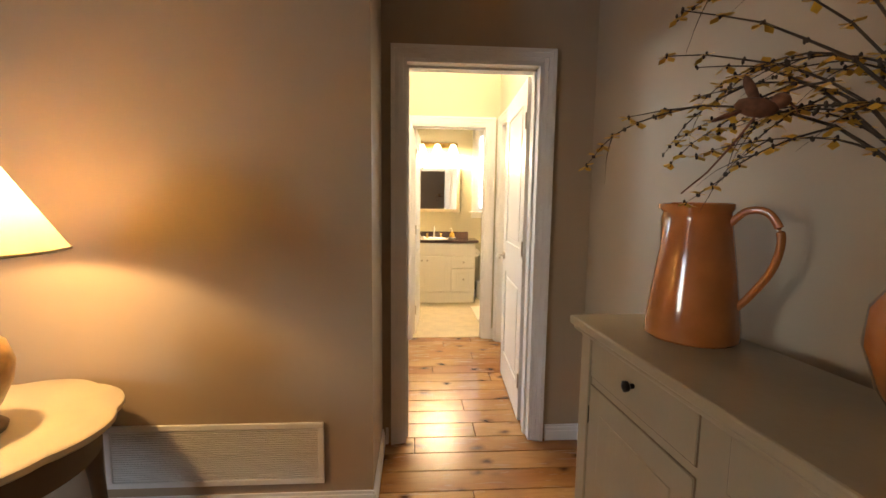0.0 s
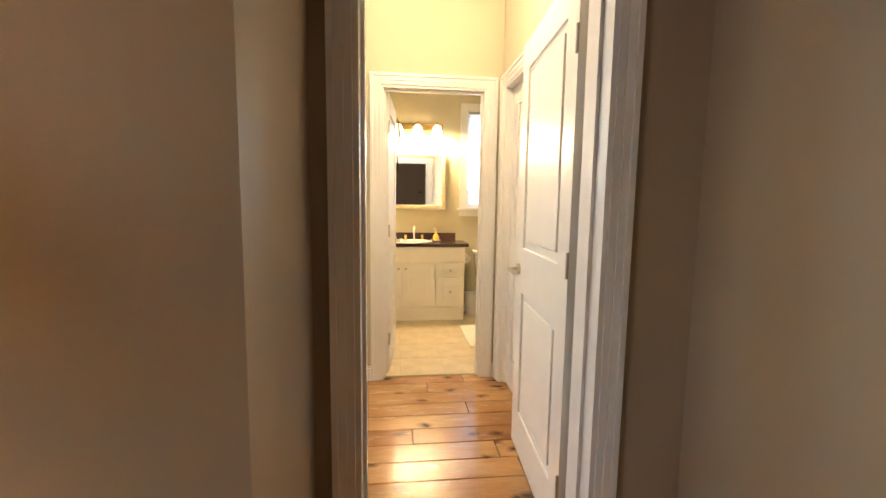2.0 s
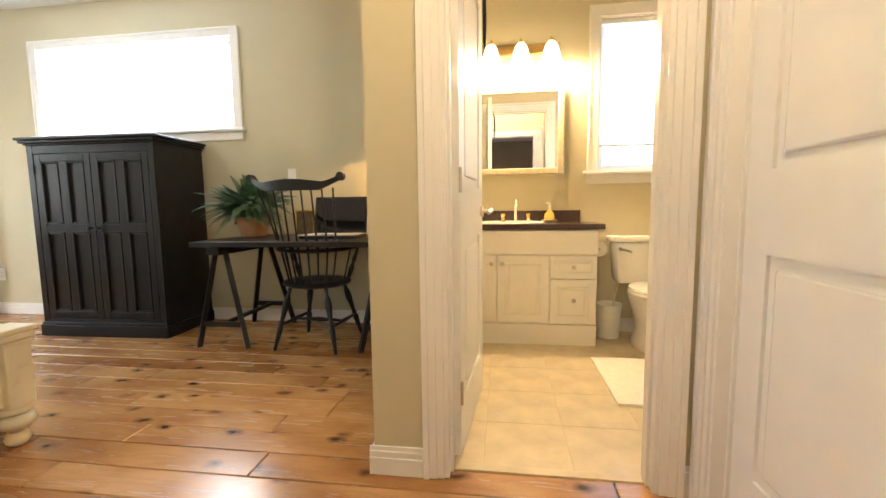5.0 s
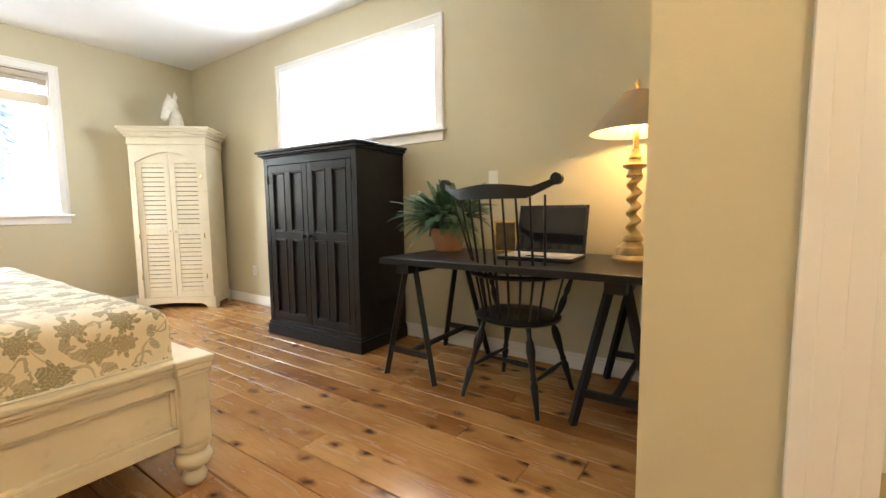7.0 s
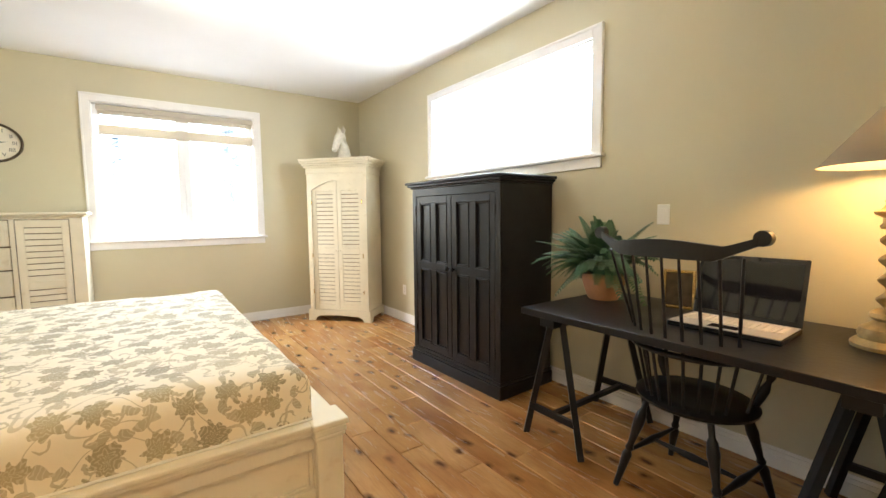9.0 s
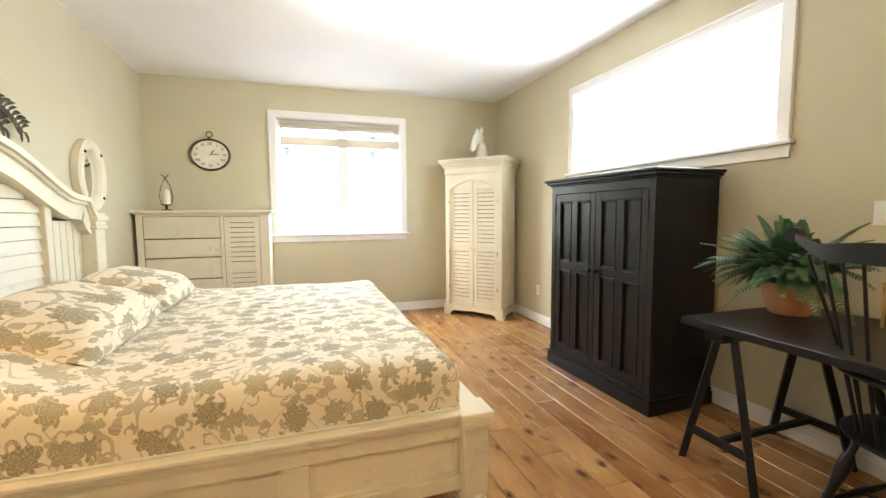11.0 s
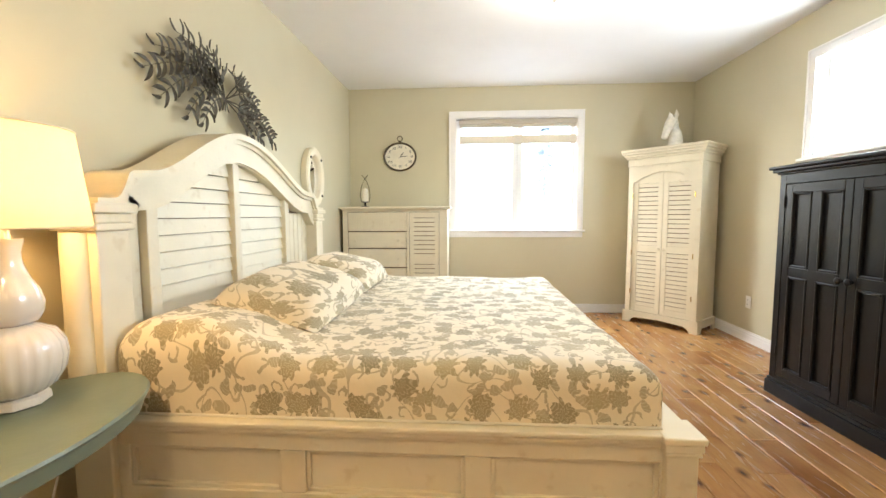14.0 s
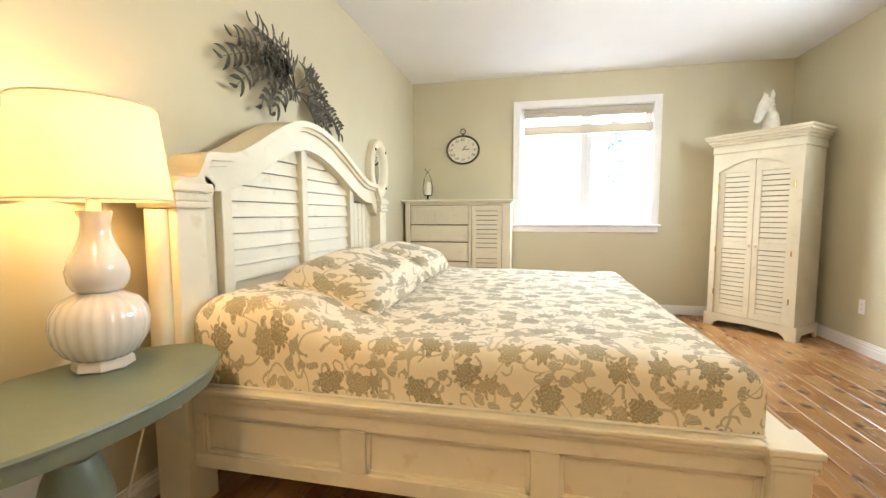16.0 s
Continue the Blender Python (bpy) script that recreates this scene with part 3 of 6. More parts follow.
# ---- doors ----
def panel_door(name, m, width, label, hinge_side=1, lever=True, height=2.02):
    """Two-panel moulded door, hinged at local x = 0, in the xz plane, 35 mm thick."""
    root = tagged(new(name), label, "door", kind="structure")
    root.matrix_world = m
    W, T = width, 0.0175
    bm = boxes((0, 0.115, -T, T, 0, height), (W - 0.115, W, -T, T, 0, height), (0.115, W - 0.115, -T, T, 0, 0.20),
               (0.115, W - 0.115, -T, T, 0.82, 1.04), (0.115, W - 0.115, -T, T, height - 0.13, height))
    part("door_leaf", bm, TRIM, root)
    for z0, z1 in ((0.20, 0.82), (1.04, height - 0.13)):
        bm = boxes((0.115, W - 0.115, -T + 0.010, T - 0.010, z0, z1))
        for s in (-1, 1):
            y0, y1 = sorted((s * (T - 0.010), s * (T - 0.002)))
            box(bm, 0.150, W - 0.150, y0, y1, z0 + 0.035, z1 - 0.035, bevel=0.007)
        part("door_panel", bm, TRIM, root)
    if lever:
        h = bmesh.new()
        for s in (-1, 1):
            tube([(W - 0.06, s * T, 0.93), (W - 0.06, s * (T + 0.012), 0.93)], 0.028, 20, h)
            tube([(W - 0.06, s * (T + 0.01), 0.93), (W - 0.06, s * (T + 0.052), 0.93)], 0.009, 12, h)
            tube([(W - 0.06, s * (T + 0.05), 0.93), (W - 0.085, s * (T + 0.056), 0.935), (W - 0.12, s * (T + 0.056), 0.933), (W - 0.158, s * (T + 0.05), 0.922)], [0.011, 0.011, 0.010, 0.008], 12, h)
        part("door_handle", h, NICKEL, root, "brushed nickel lever handle", smooth=True)
        part("latch_plate", boxes((W - 0.0005, W + 0.0015, -0.012, 0.012, 0.90, 0.96)), NICKEL, root)
    hg = bmesh.new()
    for z in (0.25, 1.05, 1.78):
        tube([(0.0, hinge_side * (T + 0.004), z - 0.045), (0.0, hinge_side * (T + 0.004), z + 0.045)], 0.006, 8, hg)
    part("hinge", hg, NICKEL, root)
    return root


panel_door("door_1", pose(1.03, 2.40, 0.008, 0, 0, 86.4), 0.76, "white two-panel door standing open into the hall", 1)
panel_door("door_2", pose(0.368, 4.105, 0.008, 0, 0, 85.5), 0.66, "white two-panel door open into the bathroom", -1)
panel_door("door_3", pose(1.23, 3.873, 0.008, 0, 0, -90), 0.685, "white closed closet door in the hall", 1, lever=False)


# ---- bedroom: bed ----
BX0, BX1, BY1 = -3.60, -1.412, 4.035
BC, BH = (BX0 + BX1) / 2, (BX1 - BX0) / 2
bed = thing("bed", pose(BC, 2.0, 0), "antiqued cream king bed with arched louvred headboard", "bed")


HC = 0.13  # middle of the louvred field


def smooth_line(f, n=40):
    return [f(-1 + 2 * i / n) for i in range(n + 1)]


def crest(u):
    """The headboard's top line: flat shoulders, an S-curve and a round crown."""
    a = abs(u)
    if a > 0.93:
        z = 1.268
    elif a > 0.85:
        k = (0.93 - a) / 0.08
        z = 1.268 + 0.105 * k * k
    elif a > 0.72:
        z = 1.373 + 0.012 * (0.85 - a) / 0.13
    else:
        k = ((0.72 - a) / 0.72) ** 0.8
        z = 1.385 + 0.265 * k * k * (3 - 2 * k)
    return HC + u * (BH - 0.01 - HC if u > 0 else BH - 0.01 + HC), z


top_line = smooth_line(crest, 96)
# posts, panels and crown
for s in (-1, 1):
    bm = boxes((s * (BH - 0.075) - 0.07, s * (BH - 0.075) + 0.07, -0.10, 0.045, 0, 1.155), bevel=0.006)
    part("headboard_post", bm, CREAM, bed)
    part("post_cap", boxes((s * (BH - 0.075) - 0.085, s * (BH - 0.075) + 0.085, -0.115, 0.06, 1.155, 1.18), (s * (BH - 0.075) - 0.078, s * (BH - 0.075) + 0.078, -0.108, 0.053, 1.18, 1.215), (s * (BH - 0.075) - 0.092, s * (BH - 0.075) + 0.092, -0.122, 0.067, 1.215, 1.25), bevel=0.007), CREAM, bed)
    part("post_column", tube([(s * (BH - 0.005), -0.03, 0.45), (s * (BH - 0.005), -0.03, 1.15)], 0.042, 16), CREAM, bed, smooth=True)
    part("column_base", lathe([(0.055, 0), (0.055, 0.03), (0.045, 0.045)], 16, at=(s * (BH - 0.005), -0.03, 0.42)), CREAM, bed)
crown = ribbon(top_line, -0.12, 0.055, 0.032)
ribbon([(x, z - 0.032) for x, z in top_line], -0.10, 0.035, 0.022, crown)
ribbon([(x, z - 0.054) for x, z in top_line], -0.09, 0.02, 0.10, crown)
part("crown_moulding", crown, CREAM, bed, "arched cream crown moulding")
PAN = 0.64
inner = [(x, z - 0.10) for x, z in top_line if abs(x - HC) <= PAN + 1e-6]
# dark sheet behind the slats, its colour standing in for shade
part("headboard_back", outline([(-BH + 0.14, 0.3)] + [(BH - 0.14, 0.3)] + [(x, z - 0.07) for x, z in reversed(top_line) if abs(x) < BH - 0.14], -0.09, -0.062), GAP_SHADE, bed, "dark sheet painting the shade between the slats")


def crest_at(x):
    x -= HC
    return crest(max(-1, min(1, x / (BH - 0.01 - HC if x > 0 else BH - 0.01 + HC))))[1]


for s in (-1, 1):
    # wide boards set like louvres
    z = 0.46
    while z < 1.62:
        x0, x1 = 0.03, PAN - 0.03
        z1 = z + 0.0735
        while x1 > x0 + 0.06 and crest_at(HC + s * x1) - 0.13 < z1 - 0.02:
            x1 -= 0.01
        if x1 - x0 > 0.08:
            a, b = (HC + x0, HC + x1) if s > 0 else (HC - x1, HC - x0)
            bm = boxes((a, b, -0.06, -0.03, z, z1 - 0.004))
            for v in bm.verts:
                if v.co.z > z + 0.03 and v.co.y > -0.05:
                    v.co.y -= 0.014
            part("slat", bm, CREAM, bed)
        z += 0.0735
    part("stile", boxes((HC + s * PAN - 0.032, HC + s * PAN + 0.032, -0.06, -0.005, 0.3, crest_at(HC + s * PAN) - 0.1), bevel=0.005), CREAM, bed)
    x = PAN + s * HC + 0.036
    while x < BH - 0.15:
        x2 = min(x + 0.075, BH - 0.145)
        a, b = (x, x2 - 0.007) if s > 0 else (-x2 + 0.007, -x)
        part("upright_board", boxes((a, b, -0.06, -0.04, 0.3, 1.22), bevel=0.003), CREAM, bed)
        x = x2 + 0.0005
part("centre_stile", boxes((HC - 0.03, HC + 0.03, -0.06, -0.005, 0.3, 1.56), bevel=0.005), CREAM, bed)
part("arch_trim", ribbon([(x, z - 0.13) for x, z in top_line if abs(x - HC) < PAN], -0.06, 0.0, 0.03), CREAM, bed)
part("headboard_rail", boxes((-BH + 0.14, BH - 0.14, -0.07, -0.01, 0.26, 0.44), bevel=0.005), CREAM, bed)


def rail(x0, x1, y0, y1, along, out, n):
    """A panelled rail with a moulded top; out is +1 or -1 across it."""
    Lr = (x1 - x0) if along == "x" else (y1 - y0)
    def put(bm, a0, a1, d0, d1, z0, z1, bev=0.003):
        if along == "x":
            lo, hi = sorted((y0 + out * d0, y0 + out * d1))
            box(bm, x0 + a0, x0 + a1, lo, hi, z0, z1, bevel=bev)
        else:
            lo, hi = sorted((x0 + out * d0, x0 + out * d1))
            box(bm, lo, hi, y0 + a0, y0 + a1, z0, z1, bevel=bev)
    bm = bmesh.new()
    put(bm, 0, Lr, -0.05, -0.024, 0.18, 0.47)
    put(bm, 0, Lr, -0.024, 0.0, 0.18, 0.235)
    put(bm, 0, Lr, -0.024, 0.0, 0.39, 0.445)
    step = Lr / n
    for i in range(n + 1):
        put(bm, max(0, i * step - 0.045), min(Lr, i * step + 0.045), -0.024, -0.0005, 0.235, 0.39)
    for i in range(n):
        a, b = i * step + 0.045, (i + 1) * step - 0.045
        for q in ((a, a + 0.014, 0.235, 0.39), (b - 0.014, b, 0.235, 0.39), (a, b, 0.235, 0.249), (a, b, 0.376, 0.39)):
            put(bm, q[0], q[1], -0.024, -0.010, q[2], q[3], 0.002)
    part("rail_panel", bm, CREAM, bed)
    for d0, d1, z0, z1, nm in ((-0.04, 0.012, 0.445, 0.46, "rail_bead"), (-0.05, 0.022, 0.46, 0.478, "rail_cove"), (-0.055, 0.03, 0.478, 0.497, "rail_cap")):
        bm = bmesh.new()
        put(bm, 0, Lr, d0, d1, z0, z1, 0.005)
        part(nm, bm, CREAM, bed)


rail(BH - 0.03, 0, 0.045, BY1 - 2.0 - 0.06, "y", 1, 3)
rail(-BH + 0.03, 0, 0.045, BY1 - 2.0 - 0.06, "y", -1, 3)
rail(-BH + 0.06, BH - 0.06, BY1 - 2.0 - 0.03, 0, "x", 1, 3)
for s in (-1, 1):
    x, y = s * (BH - 0.05), BY1 - 2.0 - 0.05
    part("foot_post", boxes((x - 0.05, x + 0.05, y - 0.05, y + 0.05, 0.165, 0.445), bevel=0.006), CREAM, bed)
    part("foot_post_cap", boxes((x - 0.058, x + 0.058, y - 0.058, y + 0.058, 0.43, 0.447), (x - 0.062, x + 0.062, y - 0.062, y + 0.062, 0.447, 0.475), (x - 0.068, x + 0.068, y - 0.068, y + 0.068, 0.475, 0.499), bevel=0.006), CREAM, bed)
    part("turned_foot", lathe([(0.028, 0), (0.04, 0.012), (0.044, 0.03), (0.036, 0.05), (0.028, 0.058), (0.034, 0.066), (0.06, 0.085), (0.066, 0.105), (0.058, 0.125), (0.04, 0.135), (0.056, 0.142), (0.06, 0.155), (0.056, 0.166)], 24, at=(x, y, 0)), CREAM, bed, smooth=True)


def cloth_box(x0, x1, y0, y1, z0, z1, r, n=(60, 60), sag=0.012, seed=0.0, heap=0.0):
    """A soft rounded block with unrolled UVs in metres: the top sheet bent down over the sides."""
    bm = bmesh.new()
    uvl = bm.loops.layers.uv.new("UVMap")
    drop = z1 - z0
    nx, ny = n
    def fold(t, lo, hi):
        """Place and fall of a point t metres along the cloth, over rounded edges."""
        q = r * math.pi / 2
        if t < lo + r:
            d = lo + r - t
            if d < q:
                a = d / r
                return lo + r - r * math.sin(a), r * (1 - math.cos(a))
            return lo, r + d - q
        if t > hi - r:
            d = t - hi + r
            if d < q:
                a = d / r
                return hi - r + r * math.sin(a), r * (1 - math.cos(a))
            return hi, r + d - q
        return t, 0.0
    over = drop - r + r * math.pi / 2 - r
    us = [x0 - over + (x1 - x0 + 2 * over) * i / nx for i in range(nx + 1)]
    vs = [y0 - over + (y1 - y0 + 2 * over) * j / ny for j in range(ny + 1)]
    grid = []
    for u in us:
        row = []
        for v in vs:
            x, fx = fold(u, x0, x1)
            y, fy = fold(v, y0, y1)
            f = min(max(fx, fy), drop)
            p = Vector((x, y, z1 - f))
            k = noise.noise(Vector((x * 3.1, y * 3.1, seed + p.z * 2)))
            k2 = noise.noise(Vector((x * 9, y * 9, seed + 7)))
            p.z += sag * (k + 0.35 * k2) * (1 if f < r else 0.0)
            if heap:
                q = max(0.0, min(1.0, (y0 + 0.66 - y) / 0.42))
                p.z += heap * q * q * (3 - 2 * q) * max(0.0, 1 - f / drop) * (1 + 0.25 * k)
            if f >= r:
                p.x += 0.008 * noise.noise(Vector((y * 8, p.z * 3, seed))) * (1 if x > (x0 + x1) / 2 else -1)
            row.append((bm.verts.new(p), u, v))
        grid.append(row)
    for i in range(nx):
        for j in range(ny):
            q = (grid[i][j], grid[i + 1][j], grid[i + 1][j + 1], grid[i][j + 1])
            f = bm.faces.new([a[0] for a in q])
            for lp, a in zip(f.loops, q):
                lp[uvl].uv = (a[1], a[2])
    return bm


mattress = tagged(part("mattress", cloth_box(BX0 + 0.06, BX1 - 0.06, 2.03, BY1 - 0.105, 0.30, 0.60, 0.05, (12, 12), 0.0), SHEET, smooth=True), "cream mattress on the bed frame", "mattress")
duvet = tagged(part("bed_cover", cloth_box(BX0 + 0.045, BX1 - 0.05, 2.05, BY1 - 0.10, 0.455, 0.70, 0.075, (90, 90), 0.014, 0.0, 0.115), FLORAL, smooth=True), "cream bed cover printed with olive-grey flowers", "bed cover")
part("hem", tube([(BX0 + 0.043, BY1 - 0.10, 0.502), (BX0 + 0.06, BY1 - 0.097, 0.502), (BX1 - 0.06, BY1 - 0.097, 0.502), (BX1 - 0.043, BY1 - 0.10, 0.502), (BX1 - 0.042, 2.1, 0.502)], 0.005, 6), SHEET, duvet)
BASEBED = tagged(part("box_spring", boxes((BX0 + 0.06, BX1 - 0.06, 2.05, BY1 - 0.11, 0.22, 0.298), bevel=0.01), SHEET), "plain box spring inside the bed frame", "box spring")


def pillow(m, w, h, t, label, seed):
    bm = bmesh.new()
    uvl = bm.loops.layers.uv.new("UVMap")
    n = 22
    tops, bots = [], []
    for i in range(n + 1):
        rt, rb = [], []
        for j in range(n + 1):
            u, v = -1 + 2 * i / n, -1 + 2 * j / n
            pinch = 1 - 0.07 * (u * u) * (1 - v * v) - 0.0
            pinch2 = 1 - 0.07 * (v * v) * (1 - u * u)
            x, y = u * w / 2 * pinch2, v * h / 2 * pinch
            k = max(0.0, (1 - u ** 4) * (1 - v ** 4)) ** 0.55
            wob = 0.012 * noise.noise(Vector((u * 2.3, v * 2.3, seed)))
            edge = (i in (0, n)) or (j in (0, n))
            zt = t * 0.62 * k
            vt = bm.verts.new((x, y, zt + wob))
            rt.append((vt, x - u * zt * 1.1, y - v * zt * 1.1))
            rb.append((vt if edge else bm.verts.new((x, y, -t * 0.38 * k + wob)), x, y))
        tops.append(rt), bots.append(rb)
    for g, flip in ((tops, False), (bots, True)):
        for i in range(n):
            for j in range(n):
                q = [g[i][j], g[i + 1][j], g[i + 1][j + 1], g[i][j + 1]]
                q = q[::-1] if flip else q
                f = bm.faces.new([a[0] for a in q])
                for lp, a in zip(f.loops, q):
                    lp[uvl].uv = (a[1] + seed, a[2] + 2 * seed)
    ob = part("pillow", bm, FLORAL, smooth=True)
    ob.matrix_world = m
    return tagged(ob, label, "pillow", "pillows on the bed")


pillow(pose(-2.13, 2.44, 0.80, -13, 5, -5), 0.68, 0.50, 0.20, "plump floral pillow leaning on the headboard", 1.3)
pillow(pose(-2.93, 2.44, 0.80, -13, 0, -2), 0.60, 0.48, 0.20, "plump floral pillow on the far side of the bed", 4.7)


# ---- bedroom: cream armoire in the corner ----
def louvre_door(parent, x0, x1, z0, z1, mid, y, slats_lo, slats_hi, arch=None, t=0.02):
    """A door with two fields of louvres, facing -y."""
    w = 0.05
    bm = boxes((x0, x0 + w, y - t, y, z0, z1), (x1 - w, x1, y - t, y, z0, z1), (x0 + w, x1 - w, y - t, y, z0, z0 + 0.06),
               (x0 + w, x1 - w, y - t, y, mid - 0.035, mid + 0.035), (x0 + w, x1 - w, y - t, y, z1 - 0.06, z1), bevel=0.002)
    door = part("louvred_door", bm, CREAM, parent)
    # dark sheet paints the shade seen between louvres
    part("louvre_backing", boxes((x0 + w, x1 - w, y - 0.004, y - 0.001, z0 + 0.05, z1 - 0.05)), GAP_SHADE, door)
    for a, b, n in ((z0 + 0.06, mid - 0.035, slats_lo), (mid + 0.035, z1 - 0.06, slats_hi)):
        p = (b - a) / n
        for i in range(n):
            zz = a + i * p
            sb = boxes((x0 + w, x1 - w, y - 0.012, y - 0.005, zz + 0.0015, zz + p * 0.86))
            for v in sb.verts:
                if v.co.z < zz + p * 0.4:
                    v.co.y -= 0.006
            part("slat", sb, CREAM, door)
    return door


arm = thing("armoire", pose(-4.656, 5.317, 0, 0, 0, 41.0), "tall antiqued cream armoire with two arched louvred doors", "armoire")
AW, AD, AH = 0.385, 0.40, 1.90
part("side_panel", boxes((-AW + 0.012, -AW + 0.032, 0.0, AD, 0.12, 1.80), bevel=0.003), CREAM, arm)
part("side_panel", boxes((AW - 0.032, AW - 0.012, 0.0, AD, 0.12, 1.80), bevel=0.003), CREAM, arm)
part("back_panel", boxes((-AW + 0.032, AW - 0.032, AD - 0.02, AD, 0.12, 1.80), bevel=0.003), CREAM, arm)
part("inner_board", boxes((-AW + 0.032, AW - 0.032, 0.005, AD - 0.02, 0.12, 0.14), bevel=0.003), CREAM, arm)
part("inner_board", boxes((-AW + 0.032, AW - 0.032, 0.0, AD - 0.02, 1.72, 1.80), bevel=0.003), CREAM, arm)
n = 18
arc = [(-0.32 + 0.64 * i / n, 1.54 + 0.11 * math.sin(math.pi * i / n)) for i in range(n + 1)]
part("face_frame", outline([(-AW + 0.012, 1.725), (-AW + 0.012, 0.12), (-0.32, 0.12)] + arc + [(0.32, 0.12), (AW - 0.012, 0.12), (AW - 0.012, 1.725)], -0.018, 0.0), CREAM, arm)
for s, x0, x1 in ((-1, -0.318, -0.002), (1, 0.002, 0.318)):
    d = louvre_door(arm, x0, x1, 0.135, 1.60, 0.83, 0.018, 13, 14)
    cap = [(x, z - 0.004) for x, z in arc if x0 - 0.001 <= x <= x1 + 0.001]
    if s < 0:
        cap = [p for p in cap if p[0] <= -0.002] + [(-0.002, 1.646)]
    else:
        cap = [(0.002, 1.646)] + [p for p in cap if p[0] >= 0.002]
    part("door_arch", outline([(cap[0][0], 1.535)] + cap + [(cap[-1][0], 1.535)], -0.004, 0.016), CREAM, d)
    part("knob", lathe([(0.0001, 0), (0.012, 0.004), (0.014, 0.012), (0.006, 0.02), (0.007, 0.028)], 12), CREAM, d).matrix_basis = pose(s * 0.026, -0.022, 0.83, 90, 0, 0) @ Matrix.Diagonal((1, 1, -1, 1))
    for z in (0.35, 0.78, 1.40):
        part("hinge", tube([(s * 0.32, -0.02, z - 0.025), (s * 0.32, -0.02, z + 0.025)], 0.005, 8), BRASS, d)
part("frieze", boxes((-AW + 0.004, AW - 0.004, -0.024, AD, 1.725, 1.80), (-AW - 0.002, AW + 0.002, -0.03, AD, 1.725, 1.737), bevel=0.003), CREAM, arm)
part("cornice", boxes((-AW - 0.012, AW + 0.012, -0.04, AD, 1.80, 1.825), (-AW - 0.028, AW + 0.028, -0.056, AD, 1.825, 1.85), (-AW - 0.045, AW + 0.045, -0.073, AD, 1.85, 1.875), (-AW - 0.055, AW + 0.055, -0.083, AD, 1.875, AH), bevel=0.006), CREAM, arm)
plinth = [(-AW, 0.13), (-AW, 0.0), (-AW + 0.07, 0.0), (-AW + 0.085, 0.035), (-AW + 0.13, 0.06), (0, 0.072), (AW - 0.13, 0.06), (AW - 0.085, 0.035), (AW - 0.07, 0.0), (AW, 0.0), (AW, 0.13)]
bm = outline(plinth, -0.03, -0.008)
for s in (-1, 1):
    outline([(0.0 - 0.03, 0.13), (-0.03, 0), (0.05, 0), (0.075, 0.05), (AD - 0.07, 0.05), (AD - 0.05, 0), (AD, 0), (AD, 0.13)], s * AW - 0.011, s * AW + 0.011, bm, "yz")
part("bracket_base", bm, CREAM, arm)

# horse head bust on the armoire, one plain mesh
bm = bmesh.new()
def blob(c, r, s, e=(0, 0, 0)):
    m = Matrix.Translation(c) @ Euler([radians(a) for a in e]).to_matrix().to_4x4() @ Matrix.Diagonal((*[r * k for k in s], 1))
    bmesh.ops.create_icosphere(bm, subdivisions=3, radius=1.0, matrix=m)
tube([(0.06, 0, 0), (0.062, 0, 0.08), (0.05, 0, 0.17), (0.025, 0, 0.25), (0.0, 0, 0.30)], [0.075, 0.068, 0.06, 0.05, 0.035], 18, bm)
tube([(0.03, 0, 0.315), (0.0, 0, 0.30), (-0.03, 0, 0.25), (-0.06, 0, 0.19), (-0.085, 0, 0.13), (-0.10, 0, 0.10)], [0.028, 0.052, 0.05, 0.04, 0.034, 0.022], 18, bm)
blob((-0.02, 0, 0.235), 0.045, (0.8, 0.75, 1.2), (0, 30, 0))
blob((-0.093, 0, 0.118), 0.036, (0.8, 0.95, 0.9), (0, 25, 0))
for s in (-1, 1):
    tube([(0.02, s * 0.03, 0.315), (0.022, s * 0.042, 0.35), (0.01, s * 0.045, 0.40)], [0.016, 0.021, 0.002], 8, bm)
    blob((-0.028, s * 0.043, 0.27), 0.014, (1, 0.6, 0.8))
    blob((-0.108, s * 0.018, 0.125), 0.009, (1, 0.7, 1))
for i in range(10):
    k = i / 9
    blob((0.045 + 0.05 * k ** 0.7, 0, 0.34 - 0.29 * k), 0.026, (0.7, 0.6, 1.2), (0, 20, 0))
blob((-0.004, 0, 0.33), 0.022, (0.7, 0.8, 1.6))
box(bm, -0.07, 0.12, -0.075, 0.075, -0.004, 0.012, bevel=0.004)
dimpled(bm, 26, 0.006)
PLASTER = paint("chalky_plaster", (0.70, 0.66, 0.56), 0.75, vary=0.12, scale=22, bump=0.25, bump_scale=60)
bust = part("horse_head_bust", bm, PLASTER, smooth=True)
bust.matrix_world = pose(-4.80, 5.44, AH + 0.004, 0, 0, 112)
tagged(bust, "off-white plaster horse head bust on the armoire", "bust")


# ---- bedroom: black cabinet ----
cab = thing("cabinet", pose(-2.478, 5.362, 0, 0, 0, 1.5), "black painted cabinet with eight narrow door panels", "cabinet")
CW, CD, CH = 0.52, 0.50, 1.51
part("side_panel", boxes((-CW, -CW + 0.025, 0.0, CD, 0.11, 1.455), bevel=0.002), BLACK, cab)
part("side_panel", boxes((CW - 0.025, CW, 0.0, CD, 0.11, 1.455), bevel=0.002), BLACK, cab)
part("back_panel", boxes((-CW + 0.025, CW - 0.025, CD - 0.02, CD, 0.11, 1.455), bevel=0.002), BLACK, cab)
part("inner_board", boxes((-CW + 0.025, CW - 0.025, 0.004, CD - 0.02, 0.11, 0.13), bevel=0.002), BLACK, cab)
